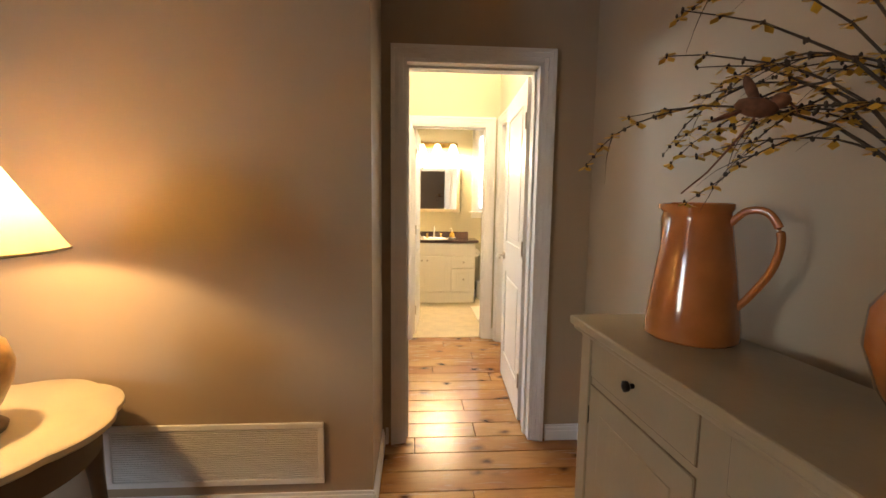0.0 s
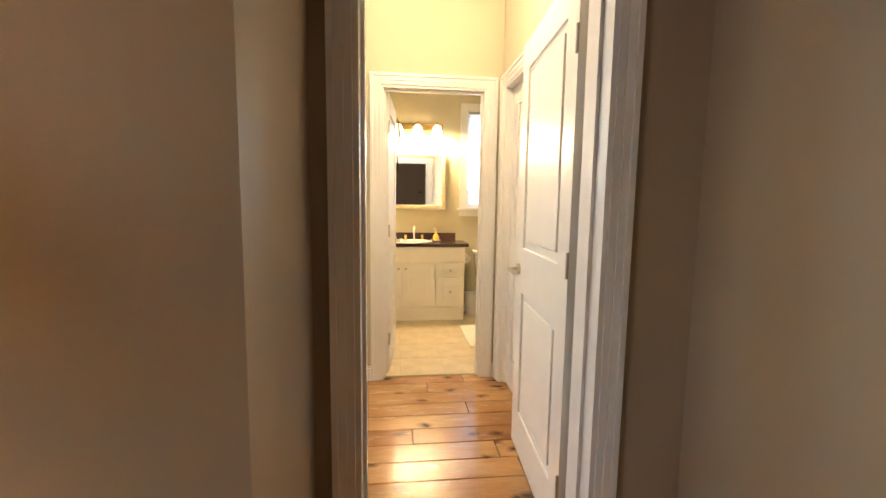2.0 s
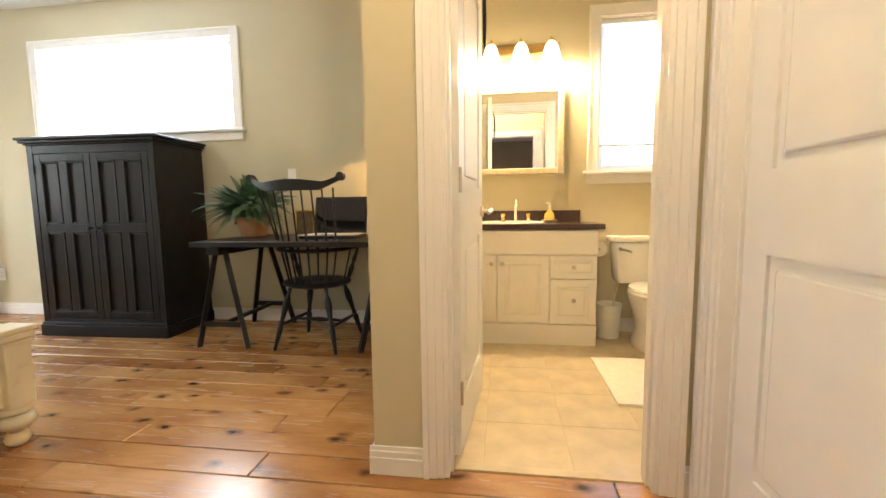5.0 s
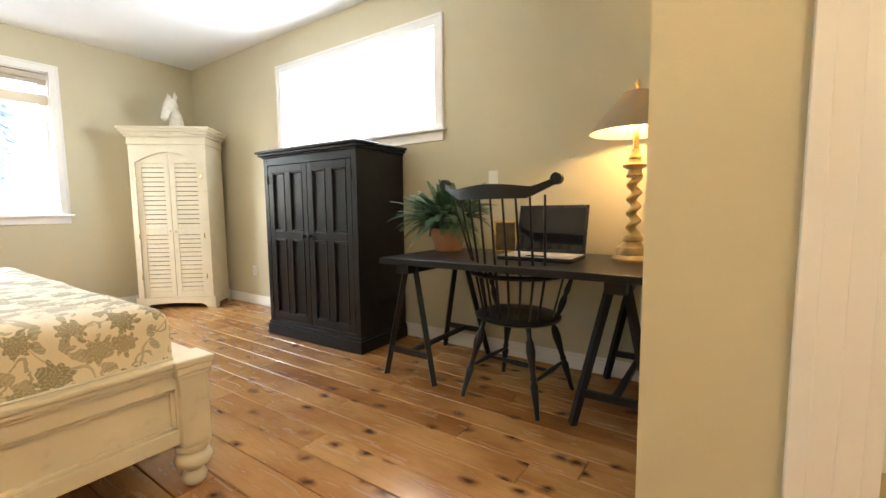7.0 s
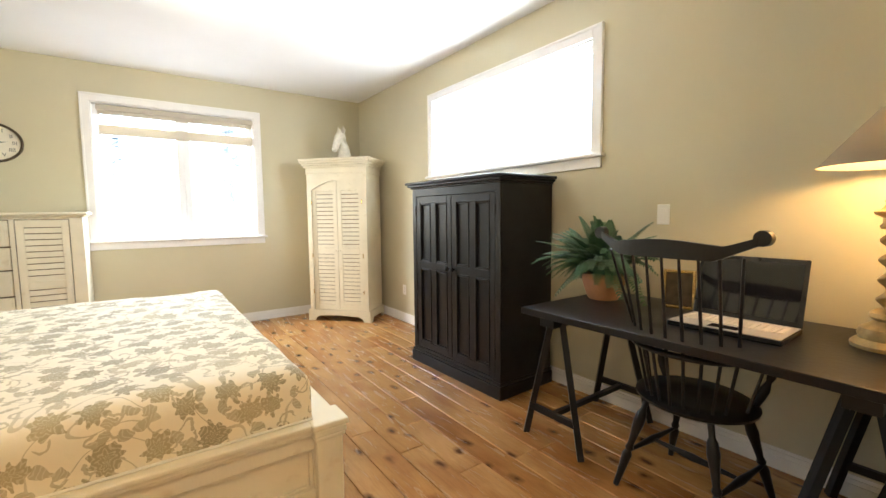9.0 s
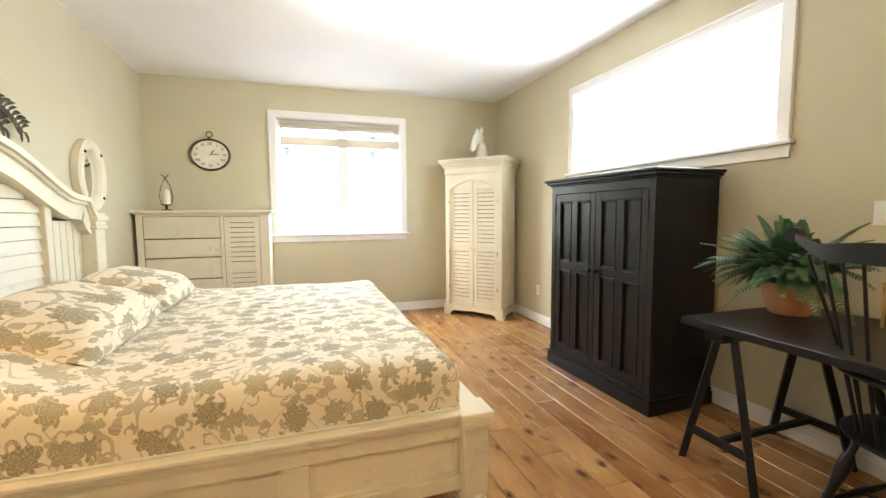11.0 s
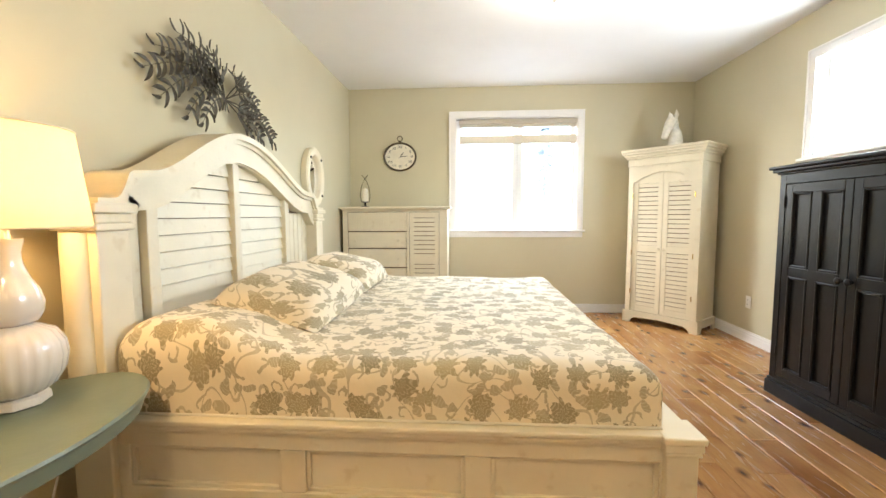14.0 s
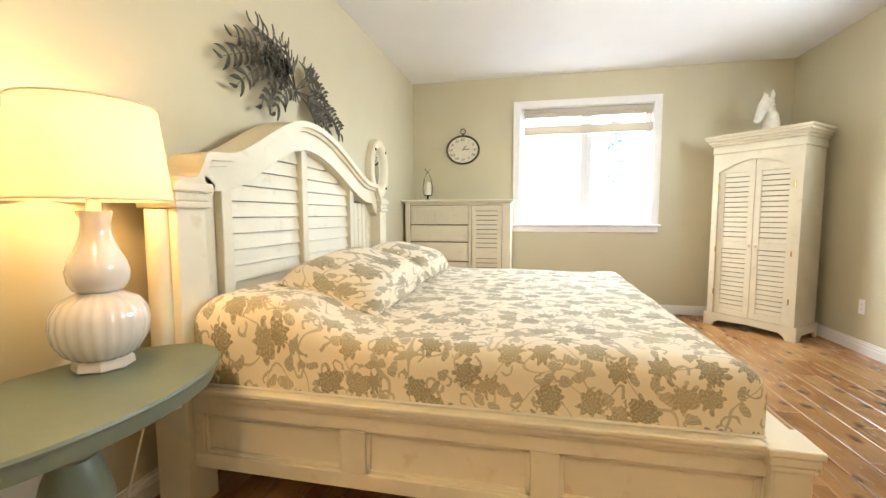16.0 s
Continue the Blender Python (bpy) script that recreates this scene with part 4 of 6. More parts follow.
part("face_frame", boxes((-CW, -CW + 0.05, -0.02, 0, 0.11, 1.455), (CW - 0.05, CW, -0.02, 0, 0.11, 1.455), (-CW + 0.05, CW - 0.05, -0.02, 0, 1.395, 1.455), (-CW + 0.05, CW - 0.05, -0.02, 0, 0.11, 0.135), bevel=0.002), BLACK, cab)
part("top", boxes((-CW - 0.012, CW + 0.012, -0.035, CD + 0.0, 1.455, 1.47), (-CW - 0.03, CW + 0.03, -0.055, CD, 1.47, 1.49), (-CW - 0.045, CW + 0.045, -0.07, CD, 1.49, CH), bevel=0.006), BLACK, cab)
part("plinth", boxes((-CW - 0.018, CW + 0.018, -0.038, CD, 0.0, 0.09), (-CW - 0.01, CW + 0.01, -0.03, CD, 0.09, 0.112), bevel=0.006), BLACK, cab)
for s in (-1, 1):
    x0, x1 = (-CW + 0.053, -0.002) if s < 0 else (0.002, CW - 0.053)
    z0, z1 = 0.138, 1.392
    xm = (x0 + x1) / 2
    st, ra = 0.05, 0.055
    zm = 0.835
    door = part("cabinet_door", boxes((x0, x0 + st, -0.018, 0.002, z0, z1), (x1 - st, x1, -0.018, 0.002, z0, z1), (xm - 0.03, xm + 0.03, -0.018, 0.002, z0 + ra, z1 - ra),
                (x0 + st, x1 - st, -0.0185, 0.002, z0, z0 + ra), (x0 + st, x1 - st, -0.0185, 0.002, z1 - ra, z1), (x0 + st, x1 - st, -0.0185, 0.002, zm - 0.03, zm + 0.03), bevel=0.003), BLACK, cab)
    for a, b in ((x0 + st, xm - 0.03), (xm + 0.03, x1 - st)):
        for c, d in ((z0 + ra, zm - 0.03), (zm + 0.03, z1 - ra)):
            pb = boxes((a, b, -0.004, 0.0015, c, d))
            for q in ((a, a + 0.016, c, d), (b - 0.016, b, c, d), (a + 0.016, b - 0.016, c, c + 0.016), (a + 0.016, b - 0.016, d - 0.016, d)):
                box(pb, q[0], q[1], -0.022, -0.003, q[2], q[3], bevel=0.006)
            part("door_panel", pb, BLACK, door)
    part("knob", lathe([(0.008, 0), (0.008, 0.012), (0.018, 0.02), (0.02, 0.03), (0.012, 0.038), (0.001, 0.04)], 16), BLACK, door, smooth=True).matrix_basis = pose(s * 0.03, -0.018, zm, 90, 0, 0)
    for z in (0.30, 1.28):
        part("hinge", tube([(s * (CW - 0.05), -0.022, z - 0.035), (s * (CW - 0.05), -0.022, z + 0.035)], 0.006, 8), BLACKMETAL, door)


# ---- bedroom: dresser with clock and candle lantern ----
dr = thing("dresser", pose(-4.84, 2.44, 0, 0, 0, 90), "antiqued cream dresser with drawers and a louvred door", "dresser")
# local x runs along the wall, local -y faces the room
DW, DD, DZ = 0.60, 0.44, 1.30
part("side_panel", boxes((-DW, -DW + 0.03, 0, DD, 0.08, DZ - 0.04), bevel=0.003), CREAM, dr)
part("side_panel", boxes((DW - 0.03, DW, 0, DD, 0.08, DZ - 0.04), bevel=0.003), CREAM, dr)
part("back_panel", boxes((-DW + 0.03, DW - 0.03, DD - 0.02, DD, 0.08, DZ - 0.04), bevel=0.003), CREAM, dr)
part("inner_board", boxes((-DW + 0.03, DW - 0.03, 0.012, DD - 0.02, DZ - 0.06, DZ - 0.04), bevel=0.003), CREAM, dr)
# thin dark sheet: painted shade round the drawers and door
part("inner_shade_sheet", boxes((-DW + 0.03, DW - 0.03, 0.014, 0.02, 0.1, DZ - 0.06)), GAP_SHADE, dr)
part("face_frame", boxes((-DW, -DW + 0.055, -0.02, 0, 0.0, DZ - 0.04), (DW - 0.09, DW, -0.02, 0, 0.0, DZ - 0.04), (0.135, 0.165, -0.02, 0, 0.12, DZ - 0.06), (-DW + 0.055, DW - 0.09, -0.02, 0, DZ - 0.06, DZ - 0.04), (-DW + 0.055, DW - 0.09, -0.02, 0, 0.06, 0.12), bevel=0.003), CREAM, dr)
part("top", boxes((-DW - 0.015, DW + 0.015, -0.04, DD, DZ - 0.04, DZ - 0.025), (-DW - 0.035, DW + 0.035, -0.06, DD, DZ - 0.025, DZ), bevel=0.006), CREAM, dr)
z = DZ - 0.065
for k, hgt in enumerate((0.225, 0.195, 0.22, 0.23, 0.24)):
    z0 = z - hgt
    d = part("drawer", boxes((-DW + 0.06, 0.13, -0.012, 0.012, z0 + 0.012, z), bevel=0.004), CREAM, dr)
    if k == 0:
        x = -DW + 0.085
        while x < 0.09:
            part("bead", boxes((x, x + 0.017, -0.016, -0.011, z0 + 0.035, z - 0.03), bevel=0.002), CREAM, d)
            x += 0.0195
    else:
        part("drawer_edge", boxes((-DW + 0.075, 0.115, -0.016, -0.011, z0 + 0.022, z - 0.016), bevel=0.003), CREAM, d)
        for x in (-DW + 0.15, 0.04):
            part("knob", lathe([(0.007, 0), (0.007, 0.01), (0.015, 0.017), (0.014, 0.025), (0.001, 0.03)], 12), CREAM, d).matrix_basis = pose(x, -0.016, (z0 + z) / 2, 90, 0, 0)
    z = z0
louvre_door(dr, 0.17, DW - 0.095, 0.13, DZ - 0.065, 0.68, 0.006, 9, 9)

clock = thing("wall_clock", pose(WEST + 0.003, 2.434, 1.918, 0, 0, 90), "oval wall clock with dark rim and cream dial", "clock")
# local x to the right, z up, -y towards the room
CLW, CLH = 0.205, 0.175
bm = bmesh.new()
n = 48
rows = []
for i in range(n):
    a = 2 * math.pi * i / n
    c, s_ = math.cos(a), math.sin(a)
    rows.append([bm.verts.new(((CLW - o) * c, -d, (CLH - o) * s_)) for o, d in ((0.0, 0.0), (0.0, 0.022), (0.008, 0.03), (0.018, 0.024), (0.022, 0.008))])
for i in range(n):
    a, b = rows[i], rows[(i + 1) % n]
    for k in range(4):
        bm.faces.new((a[k], a[k + 1], b[k + 1], b[k]))
DARKRIM = paint("aged_dark_bronze", (0.10, 0.075, 0.05), 0.45, 0.7, vary=0.3, scale=20)
DIAL = paint("cream_clock_dial", (0.74, 0.68, 0.55), 0.6, vary=0.08, scale=10, bump=0)
INK = paint("black_clock_ink", (0.02, 0.018, 0.016), 0.6, bump=0)
part("rim", bm, DARKRIM, clock, "dark bronze rim", smooth=True)
part("dial", outline([((CLW - 0.021) * math.cos(2 * math.pi * i / n), (CLH - 0.021) * math.sin(2 * math.pi * i / n)) for i in range(n)], -0.010, -0.002), DIAL, clock)
part("ring", tube([(0.03 * math.cos(a), -0.012, CLH + 0.045 + 0.03 * math.sin(a)) for a in [2 * math.pi * i / 24 for i in range(25)]], 0.005, 8), DARKRIM, clock, smooth=True)
part("crown", lathe([(0.016, 0), (0.012, 0.01), (0.017, 0.016), (0.012, 0.024)], 12, at=(0, -0.012, CLH - 0.004)), DARKRIM, clock)


def text_mesh(name, body, size, material, parent, m):
    cu = bpy.data.curves.new(name, "FONT")
    cu.body, cu.size, cu.align_x, cu.align_y, cu.extrude = body, size, "CENTER", "CENTER", 0.0006
    tmp = bpy.data.objects.new(name, cu)
    scene.collection.objects.link(tmp)
    me = bpy.data.meshes.new_from_object(tmp.evaluated_get(bpy.context.evaluated_depsgraph_get()))
    bpy.data.objects.remove(tmp)
    bpy.data.curves.remove(cu)
    me.name = name
    me.materials.clear()
    me.materials.append(material)
    ob = new(name, me)
    ob.parent, ob.matrix_basis = parent, m
    return ob


for i, r_ in enumerate(("XII", "I", "II", "III", "IIII", "V", "VI", "VII", "VIII", "IX", "X", "XI")):
    a = radians(90 - 30 * i)
    text_mesh("numeral", r_, 0.045, INK, clock, pose((CLW - 0.06) * math.cos(a), -0.0105, (CLH - 0.055) * math.sin(a), 90, 0, 0))
for ang, ln, w in ((52, 0.075, 0.006), (5, 0.105, 0.0045)):
    a = radians(ang)
    h_ = outline([(-0.02 * math.cos(a), -0.02 * math.sin(a)), (0.5 * ln * math.cos(a) - w * math.sin(a), 0.5 * ln * math.sin(a) + w * math.cos(a)), (ln * math.cos(a), ln * math.sin(a)), (0.5 * ln * math.cos(a) + w * math.sin(a), 0.5 * ln * math.sin(a) - w * math.cos(a))], -0.016, -0.013)
    part("clock_hand", h_, INK, clock)

lan = thing("candle_holder", pose(-5.05, 2.05, 1.301), "small wire candle holder with a white candle", "candle holder")
WAX = paint("ivory_wax", (0.75, 0.68, 0.55), 0.5, vary=0.03, bump=0.03)
part("stand", lathe([(0.05, 0), (0.05, 0.008), (0.012, 0.016), (0.012, 0.05), (0.045, 0.056), (0.045, 0.064)], 20), BLACKMETAL, lan)
part("candle", lathe([(0.037, 0.064), (0.038, 0.12), (0.036, 0.19), (0.026, 0.215), (0.005, 0.222)], 20), WAX, lan, smooth=True)
for s in (-1, 1):
    part("wire_loop", tube([(0, s * 0.046, 0.058), (0, s * 0.06, 0.14), (0, s * 0.045, 0.24), (0, s * 0.01, 0.32), (0.0, -s * 0.035, 0.375)], 0.0035, 6), BLACKMETAL, lan)

# oval framed mirror on the south wall
om = thing("oval_mirror", pose(-3.97, SOUTH + 0.003, 1.56), "oval porthole mirror in worn cream frame", "mirror")
bm = bmesh.new()
rows = []
for i in range(40):
    a = 2 * math.pi * i / 40
    c, s_ = math.cos(a), math.sin(a)
    rows.append([bm.verts.new(((0.22 - o) * c, d, (0.275 - o) * s_)) for o, d in ((0, 0), (0, 0.05), (0.012, 0.062), (0.06, 0.062), (0.075, 0.05), (0.08, 0.02))])
for i in range(40):
    a, b = rows[i], rows[(i + 1) % 40]
    for k in range(5):
        bm.faces.new((a[k], b[k], b[k + 1], a[k + 1]))
part("frame", bm, CREAM, om, smooth=True)
part("mirror_glass", outline([(0.146 * math.cos(2 * math.pi * i / 40), 0.2 * math.sin(2 * math.pi * i / 40)) for i in range(40)], 0.015, 0.022), MIRROR, om)
for a in (45, 135, 225, 315):
    part("stud", lathe([(0.012, 0), (0.012, 0.006), (0.004, 0.01)], 10), BLACKMETAL, om).matrix_basis = pose(0.185 * math.cos(radians(a)), 0.062, 0.24 * math.sin(radians(a)), -90, 0, 0)

# metal leaf sprays above the bed
LEAFMETAL = paint("dark_olive_patinated_metal", (0.085, 0.075, 0.055), 0.5, 0.6, vary=0.35, scale=15)
wd = thing("wall_decoration", pose(-2.58, SOUTH + 0.004, 1.90) @ Matrix.Diagonal((0.94, 1, 0.94, 1)), "dark olive metal leaf branches hung as wall art", "wall art")


def leaf_blade(bm, p, d, side, ln, w, lift):
    """A creased crescent leaf that leaves the stem along d and curls towards side."""
    n_, y_ = 6, Vector((0, 1, 0))
    rows_ = []
    for i in range(n_ + 1):
        k = i / n_
        c = p + d * ln * (k - 0.25 * k * k) + side * ln * 0.55 * k * k + y_ * lift * k
        t_ = (d * (1 - 0.5 * k) + side * 0.84 * k).normalized()
        s_ = Vector((-t_.z, 0, t_.x)) * w * math.sin(math.pi * min(1.0, 0.12 + 0.88 * k)) ** 0.8
        rows_.append([bm.verts.new(q) for q in (c + s_, c - y_ * 0.004, c - s_ + y_ * 0.004)])
    for a, b in zip(rows_, rows_[1:]):
        for k in range(2):
            bm.faces.new((a[k], a[k + 1], b[k + 1], b[k]))


wr = random.Random(11)
knot = Vector((0, 0.025, 0))
SPRAYS = (((0.70, -0.03), 0.10), ((0.62, 0.10), 0.07), ((0.46, 0.23), 0.05), ((0.17, 0.25), -0.03), ((0.60, -0.14), 0.12), ((0.40, -0.19), 0.10), ((0.27, -0.20), 0.06),
          ((-0.08, 0.20), 0.04), ((-0.24, 0.13), -0.06), ((-0.38, 0.02), -0.07), ((-0.61, -0.17), -0.05), ((-0.42, -0.18), -0.02), ((-0.28, -0.17), 0.02))
for tip, bend in SPRAYS:
    tipv = Vector((tip[0], 0.045, tip[1]))
    dirv = tipv - knot
    nrm = Vector((-dirv.z, 0, dirv.x)).normalized()
    pts = [knot.lerp(tipv, k) + nrm * bend * math.sin(math.pi * k) + Vector((0, 0.03 * math.sin(math.pi * k), 0)) for k in [i / 10 for i in range(11)]]
    br = part("branch", tube(pts, [0.0045 - 0.003 * i / 10 for i in range(11)], 6), LEAFMETAL, wd)
    bm = bmesh.new()
    count = int(dirv.length / 0.045) + 2
    for i in range(3, count):
        k = i / count
        j = min(int(k * 10), 9)
        p = pts[j].lerp(pts[j + 1], k * 10 - j)
        tg = (pts[j + 1] - pts[j]).normalized()
        for sg in (-1, 1):
            sd = Vector((-tg.z, 0, tg.x)) * sg
            leaf_blade(bm, p, (tg * wr.uniform(0.15, 0.4) + sd).normalized(), tg, wr.uniform(0.066, 0.09), wr.uniform(0.011, 0.0155), wr.uniform(-0.01, 0.03))
    leaf_blade(bm, pts[-1], tg, Vector((-tg.z, 0, tg.x)), 0.07, 0.012, 0.01)
    part("leaves", bm, LEAFMETAL, br)["kind"] = "stuff"
for dx in (-0.03, 0.01, 0.04):
    part("stem", tube([(0, 0.025, 0.01), (dx, 0.03, -0.075)], 0.004, 6), LEAFMETAL, wd)


# ---- bedroom: round side table with gourd lamp ----
SAGE = paint("sage_green_paint", (0.155, 0.185, 0.13), 0.4, vary=0.08, scale=6, bump=0.06, bump_scale=40)
nt = thing("side_table", pose(-0.985, 2.105, 0), "oval sage-green pedestal side table", "side table")
part("tabletop", lathe([(0.30, 0.60), (0.365, 0.605), (0.37, 0.62), (0.37, 0.645), (0.385, 0.648), (0.39, 0.656), (0.384, 0.664), (0.1, 0.665), (0.0001, 0.665)], 64, sx=1.15, sy=0.68), SAGE, nt, smooth=True)
part("pedestal", lathe([(0.09, 0.12), (0.07, 0.16), (0.05, 0.20), (0.058, 0.24), (0.078, 0.31), (0.085, 0.37), (0.07, 0.44), (0.05, 0.49), (0.065, 0.505), (0.065, 0.53), (0.05, 0.545), (0.07, 0.57), (0.09, 0.60)], 32), SAGE, nt, smooth=True)
for i in range(3):
    a = radians(90 + 120 * i)
    c, s_ = math.cos(a), 0.75 * math.sin(a)
    part("foot", tube([(0.04 * c, 0.04 * s_, 0.17), (0.14 * c, 0.14 * s_, 0.13), (0.24 * c, 0.24 * s_, 0.06), (0.31 * c, 0.31 * s_, 0.028)], [0.035, 0.034, 0.028, 0.028], 12), SAGE, nt, smooth=True)

CERAMIC = paint("glazed_cream_ceramic", (0.70, 0.63, 0.55), 0.12, vary=0.02, bump=0, coat=0.6)
SHADE1 = shade_cloth("cream_lampshade_linen", (0.86, 0.81, 0.68), 0.6)
tl = thing("table_lamp", pose(-1.165, 2.0, 0.666), "cream ceramic gourd lamp with lit drum shade", "lamp")
part("base", lathe([(k_[0] * 1.1, k_[1] * 1.13) for k_ in [(0.066, 0.0), (0.072, 0.004), (0.07, 0.022), (0.062, 0.03)]], 8), CERAMIC, tl)
part("lower_gourd", lathe([(k_[0] * 1.1, k_[1] * 1.13) for k_ in [(0.06, 0.028), (0.085, 0.045), (0.105, 0.08), (0.112, 0.12), (0.108, 0.155), (0.09, 0.185), (0.06, 0.20), (0.044, 0.207)]], 96, ripple=24, depth=0.016), CERAMIC, tl, smooth=True)
part("upper_gourd", lathe([(k_[0] * 1.1, k_[1] * 1.13) for k_ in [(0.044, 0.205), (0.06, 0.215), (0.07, 0.235), (0.073, 0.262), (0.066, 0.29), (0.048, 0.325), (0.036, 0.36), (0.034, 0.39), (0.041, 0.415), (0.041, 0.422)]], 48, ripple=6, depth=0.02), CERAMIC, tl, smooth=True)
part("neck", lathe([(0.02, 0.47), (0.018, 0.50), (0.016, 0.56)], 16), CERAMIC, tl)
sb = bmesh.new()
for r0, r1 in (((0.203, 0.507), (0.172, 0.785)), ((0.200, 0.507), (0.169, 0.785))):
    k = len(sb.verts)
    vs = [[sb.verts.new((r * math.cos(2 * math.pi * i / 64), r * math.sin(2 * math.pi * i / 64), z)) for i in range(64)] for r, z in (r0, r1)]
    for i in range(64):
        sb.faces.new((vs[0][i], vs[0][(i + 1) % 64], vs[1][(i + 1) % 64], vs[1][i]))
shade = part("shade", sb, SHADE1, tl, "cream linen drum shade, lit from inside", smooth=True)
for z, r in ((0.508, 0.204), (0.784, 0.1725)):
    part("shade_trim", tube([(r * math.cos(2 * math.pi * i / 64), r * math.sin(2 * math.pi * i / 64), z) for i in range(65)], 0.003, 6), CREAM, shade)
BULB = glow("lit_bulb_glass", (1.0, 0.78, 0.5), 12.0)
part("finial", lathe([(0.012, 0.785), (0.018, 0.795), (0.014, 0.807), (0.002, 0.815)], 12), CERAMIC, tl, smooth=True)
for i in range(3):
    a = 2 * math.pi * i / 3
    part("shade_spider", tube([(0, 0, 0.785), (0.17 * math.cos(a), 0.17 * math.sin(a), 0.782)], 0.002, 5), BRASS, tl)


# ---- bedroom: desk, chair, laptop, fern, twist lamp ----
desk = thing("desk", pose(-0.77, 5.49, 0), "black trestle desk with a long plain top", "desk")
part("desktop", boxes((-0.75, 0.75, -0.395, 0.40, 0.715, 0.75), bevel=0.003), BLACK, desk)
for cx in (-0.62, 0.56):
    part("trestle_beam", boxes((cx - 0.045, cx + 0.045, -0.34, 0.34, 0.655, 0.713), bevel=0.003), BLACK, desk)
    for sy in (-1, 1):
        for sx in (-1, 1):
            part("leg", tube([(cx + sx * 0.185, sy * 0.33 + 0.04, 0.0), (cx + sx * 0.03, sy * 0.28 + 0.02, 0.70)], 0.0225, 4), BLACK, desk)
        part("stretcher", boxes((cx - 0.155, cx + 0.155, sy * 0.322 + 0.023, sy * 0.322 + 0.047, 0.15, 0.185), bevel=0.002), BLACK, desk)
    part("long_stretcher", boxes((cx - 0.015, cx + 0.015, -0.275, 0.345, 0.155, 0.18), bevel=0.002), BLACK, desk)

ch = thing("windsor_chair", pose(-0.757, 5.37, 0, 0, 0, -4), "black comb-back windsor chair pushed to the desk", "chair")
# back of the chair towards -y
seat = lathe([(0.05, 0.425), (0.20, 0.428), (0.222, 0.44), (0.225, 0.452), (0.21, 0.462), (0.12, 0.452), (0.0001, 0.45)], 40, sx=1.06, sy=0.96)
part("seat", seat, BLACK, ch, smooth=True)
LEG = [(0.0, 0.012), (0.12, 0.014), (0.28, 0.019), (0.36, 0.021), (0.40, 0.013), (0.43, 0.019), (0.47, 0.013), (0.60, 0.018), (0.72, 0.024), (0.82, 0.02), (0.86, 0.012), (1.0, 0.013)]
for sx in (-1, 1):
    for y0, y1 in ((-0.21, -0.13), (0.235, 0.14)):
        part("leg", turned((sx * 0.225, y0, 0), (sx * 0.13, y1, 0.435), LEG), BLACK, ch, smooth=True)
    part("side_stretcher", turned((sx * 0.188, -0.178, 0.17), (sx * 0.188, 0.195, 0.17), [(0, 0.008), (0.3, 0.012), (0.5, 0.017), (0.7, 0.012), (1, 0.008)]), BLACK, ch, smooth=True)
part("cross_stretcher", turned((-0.188, 0.01, 0.17), (0.188, 0.01, 0.17), [(0, 0.008), (0.3, 0.012), (0.5, 0.017), (0.7, 0.012), (1, 0.008)]), BLACK, ch, smooth=True)
arm_pts = [(0.245 * math.cos(radians(a)) * 1.02, 0.235 * math.sin(radians(a)) - 0.0, 0.685) for a in range(176, 365, 12)]
arm_pts = [(-0.275, 0.16, 0.69), (-0.262, 0.08, 0.687)] + arm_pts + [(0.262, 0.08, 0.687), (0.275, 0.16, 0.69)]
rail_bm = tube(arm_pts, 0.019, 10)
for v in rail_bm.verts:
    v.co.z = 0.687 + (v.co.z - 0.687) * 0.65
part("arm_rail", rail_bm, BLACK, ch, smooth=True)
for sx in (-1, 1):
    part("arm_post", turned((sx * 0.19, 0.10, 0.455), (sx * 0.262, 0.12, 0.68), [(0, 0.01), (0.2, 0.017), (0.35, 0.019), (0.5, 0.01), (0.6, 0.016), (0.8, 0.012), (1, 0.009)]), BLACK, ch, smooth=True)
    part("arm_spindle", tube([(sx * 0.20, 0.0, 0.455), (sx * 0.253, 0.02, 0.685)], 0.006, 8), BLACK, ch)
NS = 9
for i in range(NS):
    u = -1 + 2 * i / (NS - 1)
    a = radians(270 + 62 * u)
    p0 = (0.185 * math.cos(a), 0.185 * math.sin(a), 0.455)
    p1 = (0.235 * math.cos(a), 0.228 * math.sin(a), 0.69)
    p2 = (0.262 * u, -0.285 + 0.05 * u * u, 1.09)
    part("spindle", tube([p0, p1, p2], [0.006, 0.007, 0.0055], 8), BLACK, ch, smooth=True)
# comb: bowed crest rail with scrolled ears
cp = []
for i in range(25):
    u = -1 + 2 * i / 24
    zt = 1.135 + 0.012 * math.cos(u * math.pi) + (0.045 * max(0, abs(u) - 0.68) / 0.32)
    zb = 1.075 + 0.0 * u + (0.065 * max(0, abs(u) - 0.60) / 0.40)
    cp.append((0.315 * u, -0.295 + 0.065 * u * u, zb, zt))
bm = bmesh.new()
rows = [[bm.verts.new((x, y + d, z)) for d, z in ((-0.011, zb), (-0.011, zt), (0.011, zt), (0.011, zb))] for x, y, zb, zt in cp]
for a, b in zip(rows, rows[1:]):
    for k in range(4):
        bm.faces.new((a[k], b[k], b[(k + 1) % 4], a[(k + 1) % 4]))
bm.faces.new(rows[0]), bm.faces.new(rows[-1][::-1])
for s in (-1, 1):
    tube([(s * 0.315, -0.245, 1.16), (s * 0.315, -0.215, 1.16)], 0.027, 20, bm)
bmesh.ops.recalc_face_normals(bm, faces=bm.faces[:])
part("crest_rail", bm, BLACK, ch)

